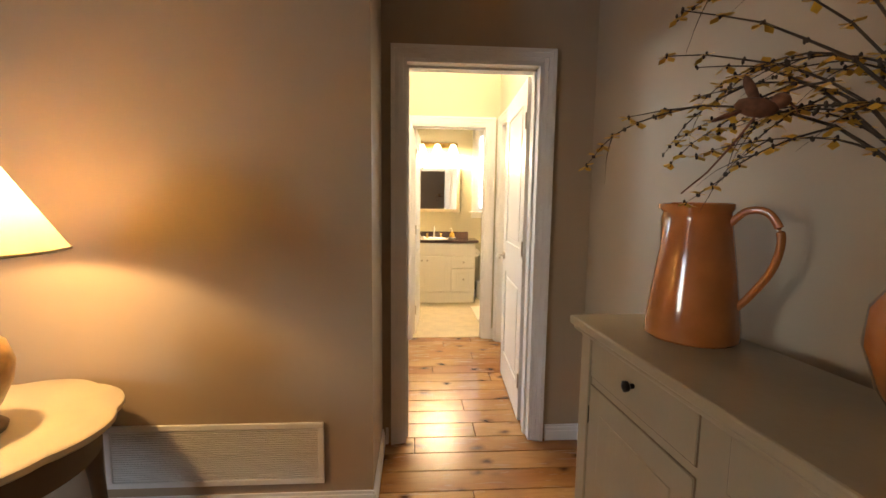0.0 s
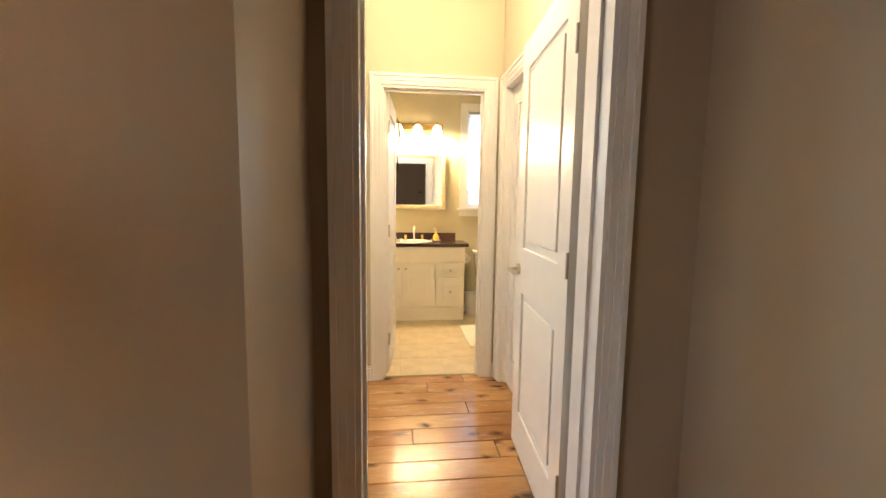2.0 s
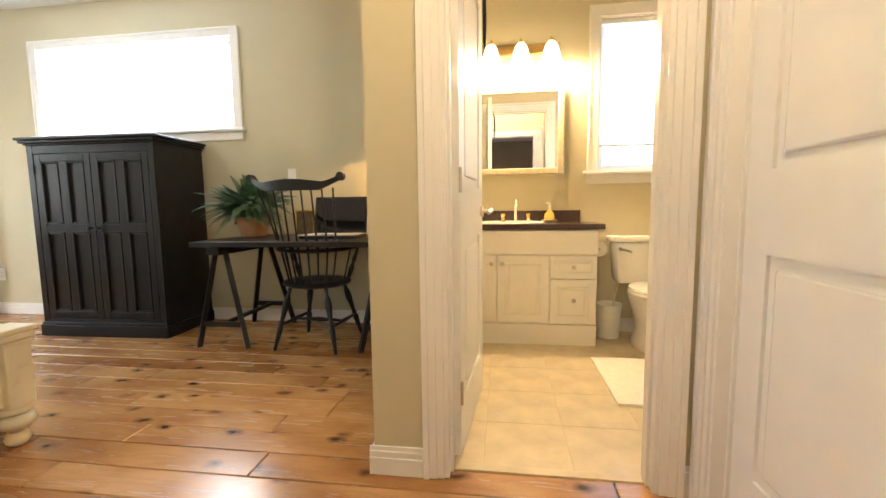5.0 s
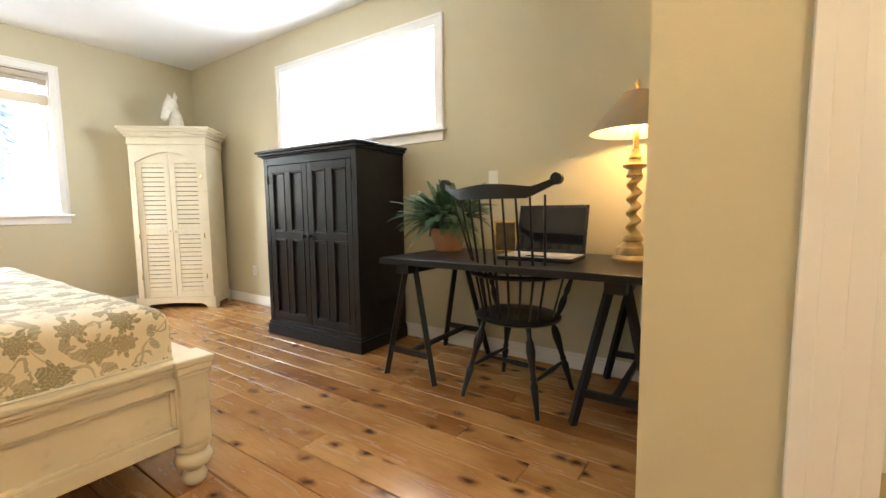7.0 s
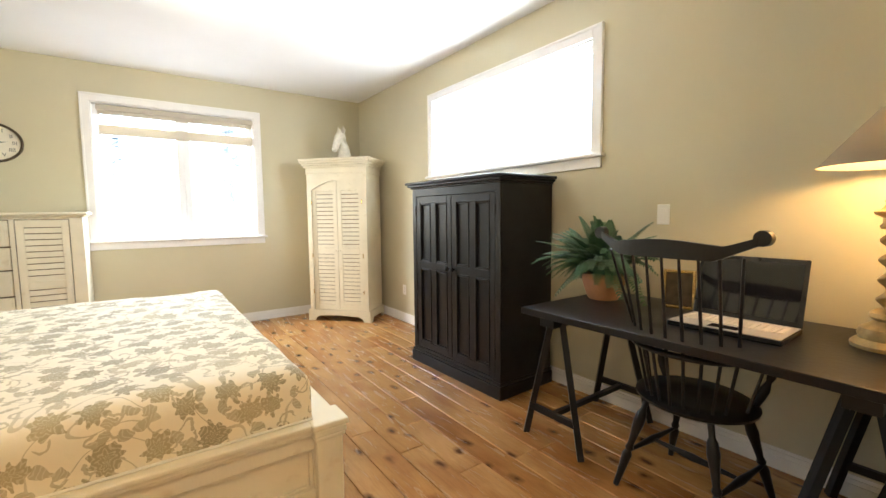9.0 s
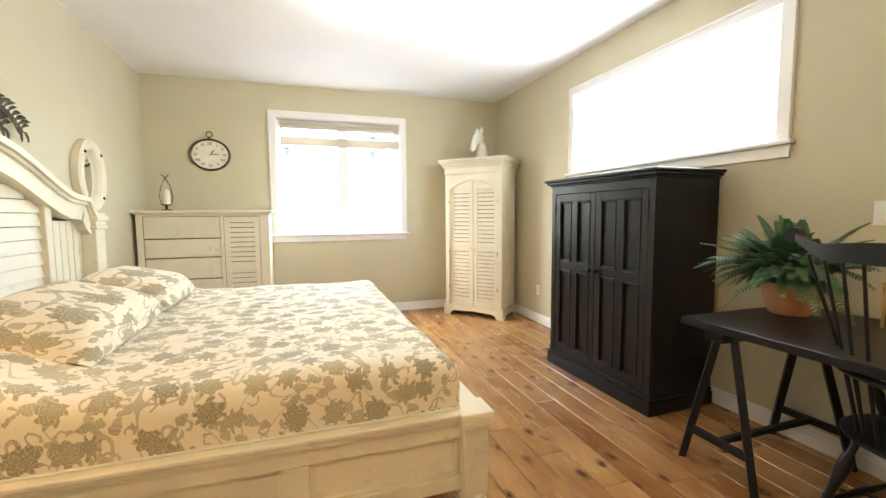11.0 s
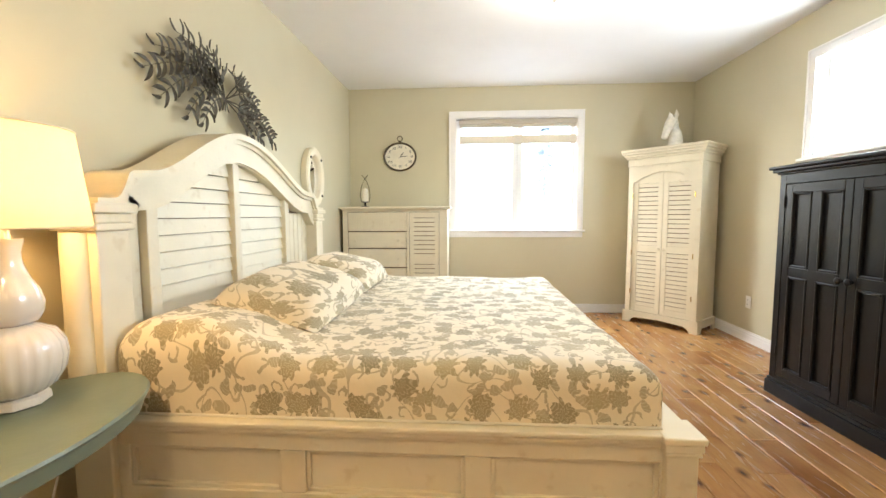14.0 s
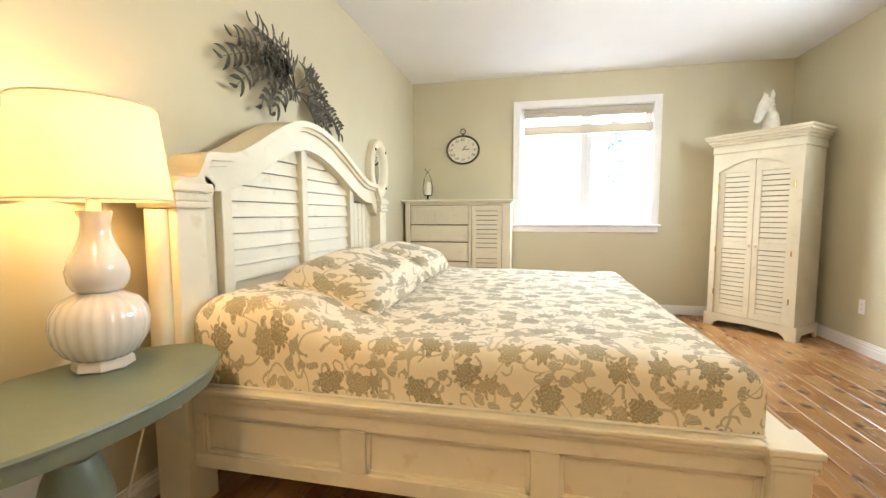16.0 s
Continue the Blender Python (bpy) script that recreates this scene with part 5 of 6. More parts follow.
lap = thing("laptop", pose(-0.665, 5.47, 0.7515, 0, 0, 1) @ Matrix.Diagonal((1.08, 1, 1.08, 1)), "open black laptop with a pale keyboard deck", "laptop")
LAPB = paint("black_laptop_plastic", (0.014, 0.014, 0.016), 0.25, vary=0.1, bump=0)
LAPK = paint("silver_laptop_deck", (0.45, 0.43, 0.42), 0.4, 0.3, vary=0.05, bump=0)
SCREEN = paint("dark_glossy_screen", (0.008, 0.008, 0.01), 0.06, vary=0.05, bump=0)
part("deck", boxes((-0.19, 0.19, -0.13, 0.13, 0.0, 0.02), bevel=0.004), LAPB, lap)
part("palm_rest", boxes((-0.186, 0.186, -0.127, 0.127, 0.0195, 0.0225)), LAPK, lap)
KEY = paint("pale_laptop_keys", (0.62, 0.58, 0.52), 0.5, vary=0.05, bump=0)
kb = bmesh.new()
for r_ in range(5):
    for c_ in range(15):
        box(kb, -0.17 + c_ * 0.0228, -0.17 + c_ * 0.0228 + 0.019, -0.03 + r_ * 0.024, -0.03 + r_ * 0.024 + 0.02, 0.0222, 0.0255)
part("keys", kb, KEY, lap)
part("touchpad", boxes((-0.05, 0.05, -0.11, -0.05, 0.0222, 0.0232)), LAPB, lap)
lid = part("lid", boxes((-0.19, 0.19, -0.008, 0.0, 0.0, 0.262), bevel=0.003), LAPB, lap)
lid.matrix_basis = pose(0, 0.13, 0.02, -16, 0, 0)
part("screen", boxes((-0.175, 0.175, -0.0095, -0.0078, 0.02, 0.245)), SCREEN, lid, "dark glossy screen")

pf = thing("picture_frame", pose(-0.99, 5.70, 0.7515, 0, 0, 14), "small gold picture frame standing on the desk", "picture frame")
part("frame", boxes((-0.075, -0.06, -0.01, 0.008, 0, 0.2), (0.06, 0.075, -0.01, 0.008, 0, 0.2), (-0.06, 0.06, -0.01, 0.008, 0, 0.015), (-0.06, 0.06, -0.01, 0.008, 0.185, 0.2), bevel=0.003), BRASS, pf)
part("picture", boxes((-0.06, 0.06, -0.002, 0.002, 0.015, 0.185)), DARKRIM, pf)

TERRA = paint("pale_terracotta", (0.42, 0.20, 0.10), 0.7, vary=0.15, scale=14, bump=0.15)
FROND = paint("fern_green", (0.05, 0.115, 0.055), 0.5, vary=0.4, scale=8, bump=0)
FROND2 = paint("pale_fern_green", (0.10, 0.17, 0.10), 0.5, vary=0.3, scale=8, bump=0)
SOIL = paint("potting_soil", (0.03, 0.02, 0.012), 0.9, vary=0.3)
fern = thing("potted_fern", pose(-1.38, 5.63, 0.7515), "bushy green fern in a terracotta pot on the desk", "potted plant")
part("pot", lathe([(0.08, 0), (0.09, 0.01), (0.118, 0.10), (0.122, 0.135), (0.112, 0.15), (0.10, 0.15), (0.095, 0.12)], 32), TERRA, fern, smooth=True)
part("soil", lathe([(0.001, 0.11), (0.082, 0.118), (0.0001, 0.125)], 20), SOIL, fern)
fr = random.Random(3)
for i in range(230):
    a = fr.uniform(0, 2 * math.pi)
    ln = fr.uniform(0.36, 0.54)
    el = radians(fr.uniform(50, 89))
    d = Vector((math.cos(a) * math.cos(el), math.sin(a) * math.cos(el), math.sin(el)))
    if d.y > 0:
        d.y *= 0.3
    base = Vector((fr.uniform(-0.04, 0.04), fr.uniform(-0.04, 0.04), 0.12))
    droop = fr.uniform(0.16, 0.40)
    pts = [base + d * ln * k + Vector((0, 0, -droop * k * k)) + Vector((d.x, d.y, 0)) * 0.12 * k * k for k in [q / 8 for q in range(9)]]
    bm = tube(pts, [0.0025 - 0.0018 * q / 8 for q in range(9)], 4)
    for q in range(3, 30):
        k = q / 30
        j = min(int(k * 8), 7)
        p = pts[j].lerp(pts[j + 1], k * 8 - j)
        tg = (pts[j + 1] - pts[j]).normalized()
        side = tg.cross(Vector((0, 0, 1))).normalized()
        w = 0.042 * math.sin(math.pi * (0.12 + 0.85 * k)) + 0.006
        for s in (-1, 1):
            e = p + side * s * w + tg * 0.012 + Vector((0, 0, -0.35 * w))
            vs = [bm.verts.new(x) for x in (p - tg * 0.002, p + side * s * w * 0.5 - tg * 0.001, e, p + side * s * w * 0.5 + tg * 0.012, p + tg * 0.005)]
            bm.faces.new(vs)
    part("frond", bm, FROND if fr.random() < 0.7 else FROND2, fern)

GILT = paint("antiqued_gilt_wood", (0.36, 0.25, 0.10), 0.42, 0.25, vary=0.4, scale=16, bump=0.3, bump_scale=50)
SHADE2 = shade_cloth("taupe_lampshade_cloth", (0.30, 0.25, 0.18), 0.10)
LINING = shade_cloth("cream_shade_lining", (0.82, 0.72, 0.5), 0.25)
dl = thing("desk_lamp", pose(-0.228, 5.62, 0.7515), "gilt barley-twist table lamp with wide coolie shade", "lamp")
part("base", lathe([(0.098, 0), (0.10, 0.014), (0.088, 0.028), (0.078, 0.034), (0.082, 0.05), (0.076, 0.072), (0.05, 0.088), (0.04, 0.10), (0.052, 0.112), (0.05, 0.128), (0.036, 0.14)], 40), GILT, dl, smooth=True)
bm = bmesh.new()
rings, nseg = [], 60
for i in range(nseg + 1):
    k = i / nseg
    z, ph = 0.138 + 0.30 * k, k * 2 * math.pi * 4.2
    r = 0.027
    cx, cy = 0.012 * math.cos(ph), 0.012 * math.sin(ph)
    rings.append([bm.verts.new((cx + r * math.cos(2 * math.pi * j / 16), cy + r * math.sin(2 * math.pi * j / 16), z)) for j in range(16)])
for a, b in zip(rings, rings[1:]):
    for j in range(16):
        bm.faces.new((a[j], a[(j + 1) % 16], b[(j + 1) % 16], b[j]))
part("twist_column", bm, GILT, dl, "gilt twisted column", smooth=True)
part("capital", lathe([(0.036, 0.43), (0.042, 0.44), (0.034, 0.452), (0.034, 0.47), (0.055, 0.482), (0.06, 0.492), (0.04, 0.50), (0.028, 0.52), (0.034, 0.53), (0.022, 0.55), (0.02, 0.575)], 32), GILT, dl, smooth=True)
part("socket", lathe([(0.016, 0.575), (0.016, 0.65)], 16), BRASS, dl)
for (r0, z0), (r1, z1), mt, nm in (((0.225, 0.655), (0.062, 0.855), SHADE2, "shade"), ((0.222, 0.655), (0.060, 0.853), LINING, "shade_lining")):
    sb = bmesh.new()
    vs = [[sb.verts.new((r * math.cos(2 * math.pi * i / 64), r * math.sin(2 * math.pi * i / 64), z)) for i in range(64)] for r, z in ((r0, z0), (r1, z1))]
    for i in range(64):
        sb.faces.new((vs[0][i], vs[0][(i + 1) % 64], vs[1][(i + 1) % 64], vs[1][i]))
    part(nm, sb, mt, dl, "taupe cone shade" if nm == "shade" else "", smooth=True)
part("finial", lathe([(0.006, 0.85), (0.012, 0.862), (0.006, 0.875), (0.014, 0.89), (0.012, 0.905), (0.002, 0.918)], 14), BRASS, dl, smooth=True)
part("harp", tube([(0.0, 0, 0.65), (0.04, 0, 0.72), (0.03, 0, 0.82), (0, 0, 0.85), (-0.03, 0, 0.82), (-0.04, 0, 0.72), (0, 0, 0.65)], 0.0025, 6), BRASS, dl)

# switches and outlets
PLASTIC = paint("white_plastic", (0.80, 0.79, 0.75), 0.35, vary=0.01, bump=0)


def plate(name, m, label, kind):
    r_ = thing(name, m, label, "switch" if kind == "switch" else "outlet")
    part("cover_plate", boxes((-0.036, 0.036, -0.006, 0, -0.058, 0.058), bevel=0.003), PLASTIC, r_)
    if kind == "switch":
        part("rocker", boxes((-0.016, 0.016, -0.010, -0.005, -0.033, 0.033), bevel=0.002), PLASTIC, r_)
    else:
        for z in (-0.02, 0.02):
            part("socket", boxes((-0.017, 0.017, -0.008, -0.005, z - 0.014, z + 0.014), bevel=0.002), PLASTIC, r_)
            part("slots", boxes((-0.007, -0.005, -0.0085, -0.0078, z - 0.004, z + 0.006), (0.005, 0.007, -0.0085, -0.0078, z - 0.004, z + 0.006)), BLACKMETAL, r_)


plate("light_switch", pose(-1.19, NORTH - 0.001, 1.235), "white rocker light switch on the beige wall", "switch")
plate("outlet", pose(-4.16, NORTH - 0.001, 0.376), "white wall outlet beside the armoire", "outlet")
plate("light_switch", pose(STUB - 0.016, 4.55, 1.25, 0, 0, -88.6), "white light switch by the bathroom wall corner", "switch")
plate("outlet", pose(-1.42, SOUTH + 0.001, 0.38, 0, 0, 180), "white wall outlet behind the side table", "outlet")
plug = thing("plug_adapter", pose(-1.42, SOUTH + 0.009, 0.40), "black plug in the wall outlet", "plug")
part("body", boxes((-0.02, 0.02, 0.0, 0.035, -0.012, 0.02), bevel=0.004), BLACKMETAL, plug)
part("cord", tube([(0, 0.03, -0.005), (0.02, 0.06, -0.06), (0.08, 0.07, -0.20), (0.12, 0.06, -0.33), (0.22, 0.05, -0.372)], 0.004, 6), PLASTIC, plug)

# blind in the west window
CLOTH = shade_cloth("woven_blind_cloth", (0.62, 0.56, 0.46), 0.25, 120)
bl = thing("window_blind", pose(WEST - 0.03, 3.87, 2.355), "pale woven blind rolled up under the window head", "blind")
part("head_rail", boxes((-0.02, 0.03, -0.71, 0.71, -0.055, 0.0), bevel=0.006), CLOTH, bl)
part("shade_cloth", boxes((0.0, 0.004, -0.70, 0.70, -0.095, -0.05)), CLOTH, bl)
part("bottom_roll", boxes((-0.014, 0.022, -0.70, 0.70, -0.29, -0.19), bevel=0.012), CLOTH, bl, "rolled lower edge of the blind")
for y_ in (-0.5, 0.5):
    part("cord", tube([(0.004, y_, -0.05), (0.004, y_, -0.20)], 0.002, 5), PLASTIC, bl)

# ceiling lights
OPAL = glow("lit_opal_glass", (1.0, 0.88, 0.70), 3.0, (0.8, 0.78, 0.72))
for x_, y_, lab in ((-3.0, 3.85, "round opal glass ceiling light, lit"), (0.60, 2.98, "round opal glass hall ceiling light, lit")):
    cl = thing("ceiling_light", pose(x_, y_, H), lab, "ceiling light")
    part("canopy", lathe([(0.16, -0.025), (0.17, -0.012), (0.17, -0.001)], 40), NICKEL, cl)
    part("finial", lathe([(0.002, -0.15), (0.012, -0.14), (0.01, -0.125)], 12), NICKEL, cl)
    # rim stays open above the bulb, so light reaches the room
    part("glass_rim", tube([(0.165 * math.cos(2 * math.pi * i / 48), 0.165 * math.sin(2 * math.pi * i / 48), -0.035) for i in range(49)], 0.012, 8), OPAL, cl, smooth=True)


# ---- bathroom ----
van = thing("vanity", pose(0.672, 5.49, 0), "white bathroom vanity cabinet with doors and drawers", "vanity")
VX = 0.50
part("carcass", boxes((-VX, VX, 0.0, 0.37, 0.145, 0.80), bevel=0.002), WHITECAB, van)
part("toe_kick", boxes((-VX, VX, -0.006, 0.34, 0.0, 0.145), bevel=0.002), WHITECAB, van)
part("false_front", boxes((-VX, VX, -0.016, 0.0, 0.635, 0.795), bevel=0.003), WHITECAB, van)


def cab_door(x0, x1, z0, z1, knob, nm):
    d = part(nm, boxes((x0, x1, -0.018, 0.0, z0, z1), bevel=0.004), WHITECAB, van)
    e = 0.05 if z1 - z0 > 0.2 else 0.03
    g = bmesh.new()
    for q in ((x0 + e, x0 + e + 0.012, z0 + e, z1 - e), (x1 - e - 0.012, x1 - e, z0 + e, z1 - e), (x0 + e, x1 - e, z0 + e, z0 + e + 0.012), (x0 + e, x1 - e, z1 - e - 0.012, z1 - e)):
        box(g, q[0], q[1], -0.022, -0.017, q[2], q[3], bevel=0.002)
    box(g, x0 + e + 0.03, x1 - e - 0.03, -0.023, -0.017, z0 + e + 0.02, z1 - e - 0.02, bevel=0.003)
    part("raised_panel", g, WHITECAB, d)
    part("knob", lathe([(0.006, 0), (0.006, 0.01), (0.014, 0.016), (0.014, 0.024), (0.002, 0.028)], 14), NICKEL, d, smooth=True).matrix_basis = pose(knob[0], -0.02, knob[1], 90, 0, 0)


cab_door(-VX + 0.005, -0.172, 0.155, 0.625, (-0.205, 0.57), "cabinet_door")
cab_door(-0.165, 0.183, 0.155, 0.625, (-0.13, 0.57), "cabinet_door")
cab_door(0.19, VX - 0.003, 0.47, 0.625, (0.345, 0.548), "drawer")
cab_door(0.19, VX - 0.003, 0.155, 0.462, (0.345, 0.32), "drawer")
wt = tagged(part("worktop", boxes((0.142, 1.212, 5.455, 5.863, 0.802, 0.838), (0.142, 1.12, 5.845, 5.863, 0.838, 0.925), bevel=0.004), COUNTER), "dark plum laminate worktop with low backsplash", "worktop")
sk = thing("sink", pose(0.58, 5.63, 0.839), "white oval drop-in sink with chrome tap", "sink")
part("basin_rim", lathe([(0.25, 0.0), (0.255, 0.006), (0.245, 0.014), (0.215, 0.012), (0.19, -0.0), (0.12, 0.001), (0.0001, 0.002)], 48, sx=1.0, sy=0.72), PORCELAIN, sk, smooth=True)
tapb = tube([(0.06, 0.155, 0.0), (0.06, 0.155, 0.12), (0.06, 0.13, 0.165), (0.06, 0.08, 0.16), (0.06, 0.06, 0.13)], [0.014, 0.012, 0.012, 0.011, 0.011], 14)
part("spout", tapb, CHROME, sk, smooth=True)
for s in (-1, 1):
    part("tap_handle", lathe([(0.024, 0.0), (0.02, 0.02), (0.014, 0.04), (0.022, 0.05), (0.022, 0.062), (0.004, 0.068)], 16, at=(0.06 + s * 0.095, 0.16, 0)), BRASS, sk, smooth=True)
SOAP = paint("yellow_soap", (0.80, 0.50, 0.10), 0.15, vary=0.05, bump=0)
sp = thing("soap_dispenser", pose(0.88, 5.72, 0.839), "yellow liquid soap bottle on a white dish", "soap dispenser")
part("dish", lathe([(0.03, 0), (0.055, 0.012), (0.06, 0.02), (0.03, 0.014), (0.0001, 0.012)], 24), PORCELAIN, sp, smooth=True)
part("bottle", lathe([(0.032, 0.014), (0.038, 0.03), (0.034, 0.06), (0.015, 0.085), (0.012, 0.095)], 24), SOAP, sp, smooth=True)
part("pump", tube([(0, 0, 0.095), (0, 0, 0.135), (-0.01, -0.01, 0.142), (-0.03, -0.02, 0.138)], [0.012, 0.007, 0.007, 0.005], 10), PORCELAIN, sp)

MFRAME = paint("champagne_mirror_frame", (0.62, 0.52, 0.36), 0.35, 0.3, vary=0.12, scale=30)
mc = thing("mirror_cabinet", pose(0.655, 5.863, 1.513), "framed bathroom mirror with champagne frame", "mirror")
MW, MH = 0.335, 0.318
part("box", boxes((-MW + 0.01, MW - 0.01, -0.035, 0.0, -MH + 0.01, MH - 0.01)), WHITECAB, mc)
part("frame", boxes((-MW, -MW + 0.045, -0.055, -0.036, -MH, MH), (MW - 0.045, MW, -0.055, -0.036, -MH, MH), (-MW + 0.045, MW - 0.045, -0.055, -0.036, -MH, -MH + 0.045), (-MW + 0.045, MW - 0.045, -0.055, -0.036, MH - 0.045, MH), bevel=0.006), MFRAME, mc)
part("mirror_glass", boxes((-MW + 0.044, MW - 0.044, -0.045, -0.04, -MH + 0.044, MH - 0.044)), MIRROR, mc)

vl = thing("vanity_light", pose(0.67, 5.862, 2.10), "brass vanity bar with three lit glass shades", "wall light")
part("back_bar", boxes((-0.28, 0.28, -0.03, 0, -0.035, 0.035), bevel=0.006), BRASS, vl)
FROST = glow("lit_frosted_glass", (1.0, 0.85, 0.58), 4.0, (0.8, 0.75, 0.65))
for x_ in (-0.21, 0.0, 0.21):
    part("arm", tube([(x_, -0.02, 0), (x_, -0.09, 0.01), (x_, -0.125, 0.035), (x_, -0.14, 0.0)], 0.008, 10), BRASS, vl, smooth=True)
    part("finial", lathe([(0.02, 0), (0.024, 0.01), (0.008, 0.025), (0.002, 0.04)], 12, at=(x_, -0.14, 0.0)), BRASS, vl)
    sb = bmesh.new()
    vs = [[sb.verts.new((x_ + r * math.cos(2 * math.pi * i / 32), -0.14 + r * math.sin(2 * math.pi * i / 32), z)) for i in range(32)] for r, z in ((0.022, 0.0), (0.04, -0.02), (0.055, -0.07), (0.07, -0.125), (0.085, -0.15))]
    for a, b in zip(vs, vs[1:]):
        for i in range(32):
            sb.faces.new((a[i], a[(i + 1) % 32], b[(i + 1) % 32], b[i]))
    part("glass_shade", sb, FROST, vl, "lit frosted bell shade", smooth=True)

to = thing("toilet", pose(1.55, 5.865, 0), "white two-piece toilet with closed lid", "toilet")
tk = boxes((-0.225, 0.225, -0.215, -0.015, 0.40, 0.70), bevel=0.03)
for v in tk.verts:
    v.co.x *= 0.88 + 0.12 * (v.co.z - 0.4) / 0.3
part("tank", tk, PORCELAIN, to, smooth=True)
part("tank_lid", boxes((-0.245, 0.245, -0.23, -0.008, 0.70, 0.742), bevel=0.014), PORCELAIN, to, smooth=True)
part("flush_lever", tube([(-0.19, -0.215, 0.655), (-0.19, -0.235, 0.655), (-0.15, -0.24, 0.645), (-0.12, -0.238, 0.635)], [0.012, 0.009, 0.007, 0.007], 10), NICKEL, to, smooth=True)


def oval_stack(rows, n=40):
    bm = bmesh.new()
    rings = [[bm.verts.new((rx * math.cos(2 * math.pi * i / n), cy + ry * math.sin(2 * math.pi * i / n), z)) for i in range(n)] for rx, ry, cy, z in rows]
    for a, b in zip(rings, rings[1:]):
        for i in range(n):
            bm.faces.new((a[i], a[(i + 1) % n], b[(i + 1) % n], b[i]))
    bm.faces.new(rings[0][::-1])
    bm.faces.new(rings[-1])
    return bm


part("bowl", oval_stack([(0.12, 0.25, -0.33, 0), (0.115, 0.245, -0.33, 0.03), (0.10, 0.21, -0.32, 0.10), (0.115, 0.22, -0.35, 0.18), (0.155, 0.25, -0.40, 0.28), (0.185, 0.27, -0.44, 0.36), (0.19, 0.27, -0.445, 0.385)]), PORCELAIN, to, smooth=True)
part("seat", oval_stack([(0.185, 0.235, -0.475, 0.386), (0.195, 0.245, -0.475, 0.392), (0.195, 0.245, -0.475, 0.402), (0.185, 0.235, -0.475, 0.408)]), PORCELAIN, to, smooth=True)
part("lid", oval_stack([(0.18, 0.228, -0.47, 0.411), (0.193, 0.24, -0.47, 0.418), (0.19, 0.238, -0.47, 0.428), (0.14, 0.18, -0.47, 0.436)]), PORCELAIN, to, smooth=True)
part("supply_pipe", tube([(-0.2, -0.02, 0.16), (-0.2, -0.06, 0.16), (-0.19, -0.08, 0.26), (-0.17, -0.1, 0.41)], 0.006, 8), CHROME, to, smooth=True)

MATC = paint("white_terry_cloth", (0.80, 0.75, 0.66), 0.9, vary=0.05, scale=40, bump=0.6, bump_scale=220)
bm = boxes((1.09, 1.90, 4.60, 5.23, 0.001, 0.016))
bmesh.ops.subdivide_edges(bm, edges=bm.edges[:], cuts=8, use_grid_fill=True)
for v in bm.verts:
    if v.co.z > 0.01:
        v.co.z += 0.004 * noise.noise(v.co * 9)
tagged(part("bath_mat", bm, MATC, smooth=True), "white terry bath mat on the tiled floor", "bath mat")
bn = thing("waste_bin", pose(1.31, 5.73, 0), "small white waste bin beside the vanity", "bin")
bm = bmesh.new()
vs = [[bm.verts.new((r * math.cos(2 * math.pi * i / 28), r * math.sin(2 * math.pi * i / 28), z)) for i in range(28)] for r, z in ((0.075, 0.0), (0.09, 0.24), (0.095, 0.245), (0.085, 0.24), (0.07, 0.01))]
for a, b in zip(vs, vs[1:]):
    for i in range(28):
        bm.faces.new((a[i], a[(i + 1) % 28], b[(i + 1) % 28], b[i]))
bm.faces.new(vs[-1])
part("body", bm, PLASTIC, bn, smooth=True)
tp = thing("toilet_paper", pose(1.205, 5.62, 0.66), "white toilet paper roll on the vanity side", "toilet paper")
part("roll", tube([(-0.005, -0.055, 0), (-0.005, 0.055, 0)], 0.052, 28), MATC, tp, smooth=True)
part("holder", tube([(-0.052, 0.07, 0.0), (-0.005, 0.07, 0.0), (-0.005, -0.065, 0)], 0.008, 8), NICKEL, tp)

# blind of the bathroom window: thin white slats
bb = thing("venetian_blind", pose(1.5075, 5.895, 0), "white venetian blind lowered over the bathroom window", "blind")
part("head_rail", boxes((-0.275, 0.275, -0.015, 0.02, 2.255, 2.285), bevel=0.003), VINYL, bb)
for i in range(36):
    z = 2.245 - 0.0235 * i
    sl = boxes((-0.272, 0.272, -0.011, 0.011, z - 0.0006, z + 0.0006))
    for v in sl.verts:
        v.co.z += v.co.y * 0.35
    part("slat", sl, VINYL, bb)
part("bottom_rail", boxes((-0.274, 0.274, -0.012, 0.012, 1.388, 1.404), bevel=0.003), CREAM, bb)

# small shelf with jar on the bathroom's south wall, seen in the mirror
sh = thing("wall_shelf", pose(1.62, 4.092, 1.38), "small cream openwork wall shelf", "shelf")
part("board", boxes((-0.16, 0.16, 0.002, 0.11, 0.06, 0.075), bevel=0.002), CREAM, sh)
part("front_panel", boxes((-0.16, 0.16, 0.095, 0.108, -0.03, 0.06), bevel=0.002), CREAM, sh)
for i in range(5):
    # no real hole: a dark disc paints the shade inside it
    part("cutout", lathe([(0.018, 0), (0.018, 0.002)], 12), GAP_SHADE, sh).matrix_basis = pose(-0.12 + 0.06 * i, 0.109, 0.015, -90, 0, 0)
jr = thing("jar", pose(1.62, 4.15, 1.456), "small white jar on the wall shelf", "jar")
part("body", lathe([(0.04, 0), (0.045, 0.02), (0.045, 0.07), (0.035, 0.085), (0.035, 0.09)], 20), PORCELAIN, jr, smooth=True)
part("lid", lathe([(0.04, 0.09), (0.04, 0.1), (0.008, 0.108), (0.008, 0.118)], 20), PORCELAIN, jr)

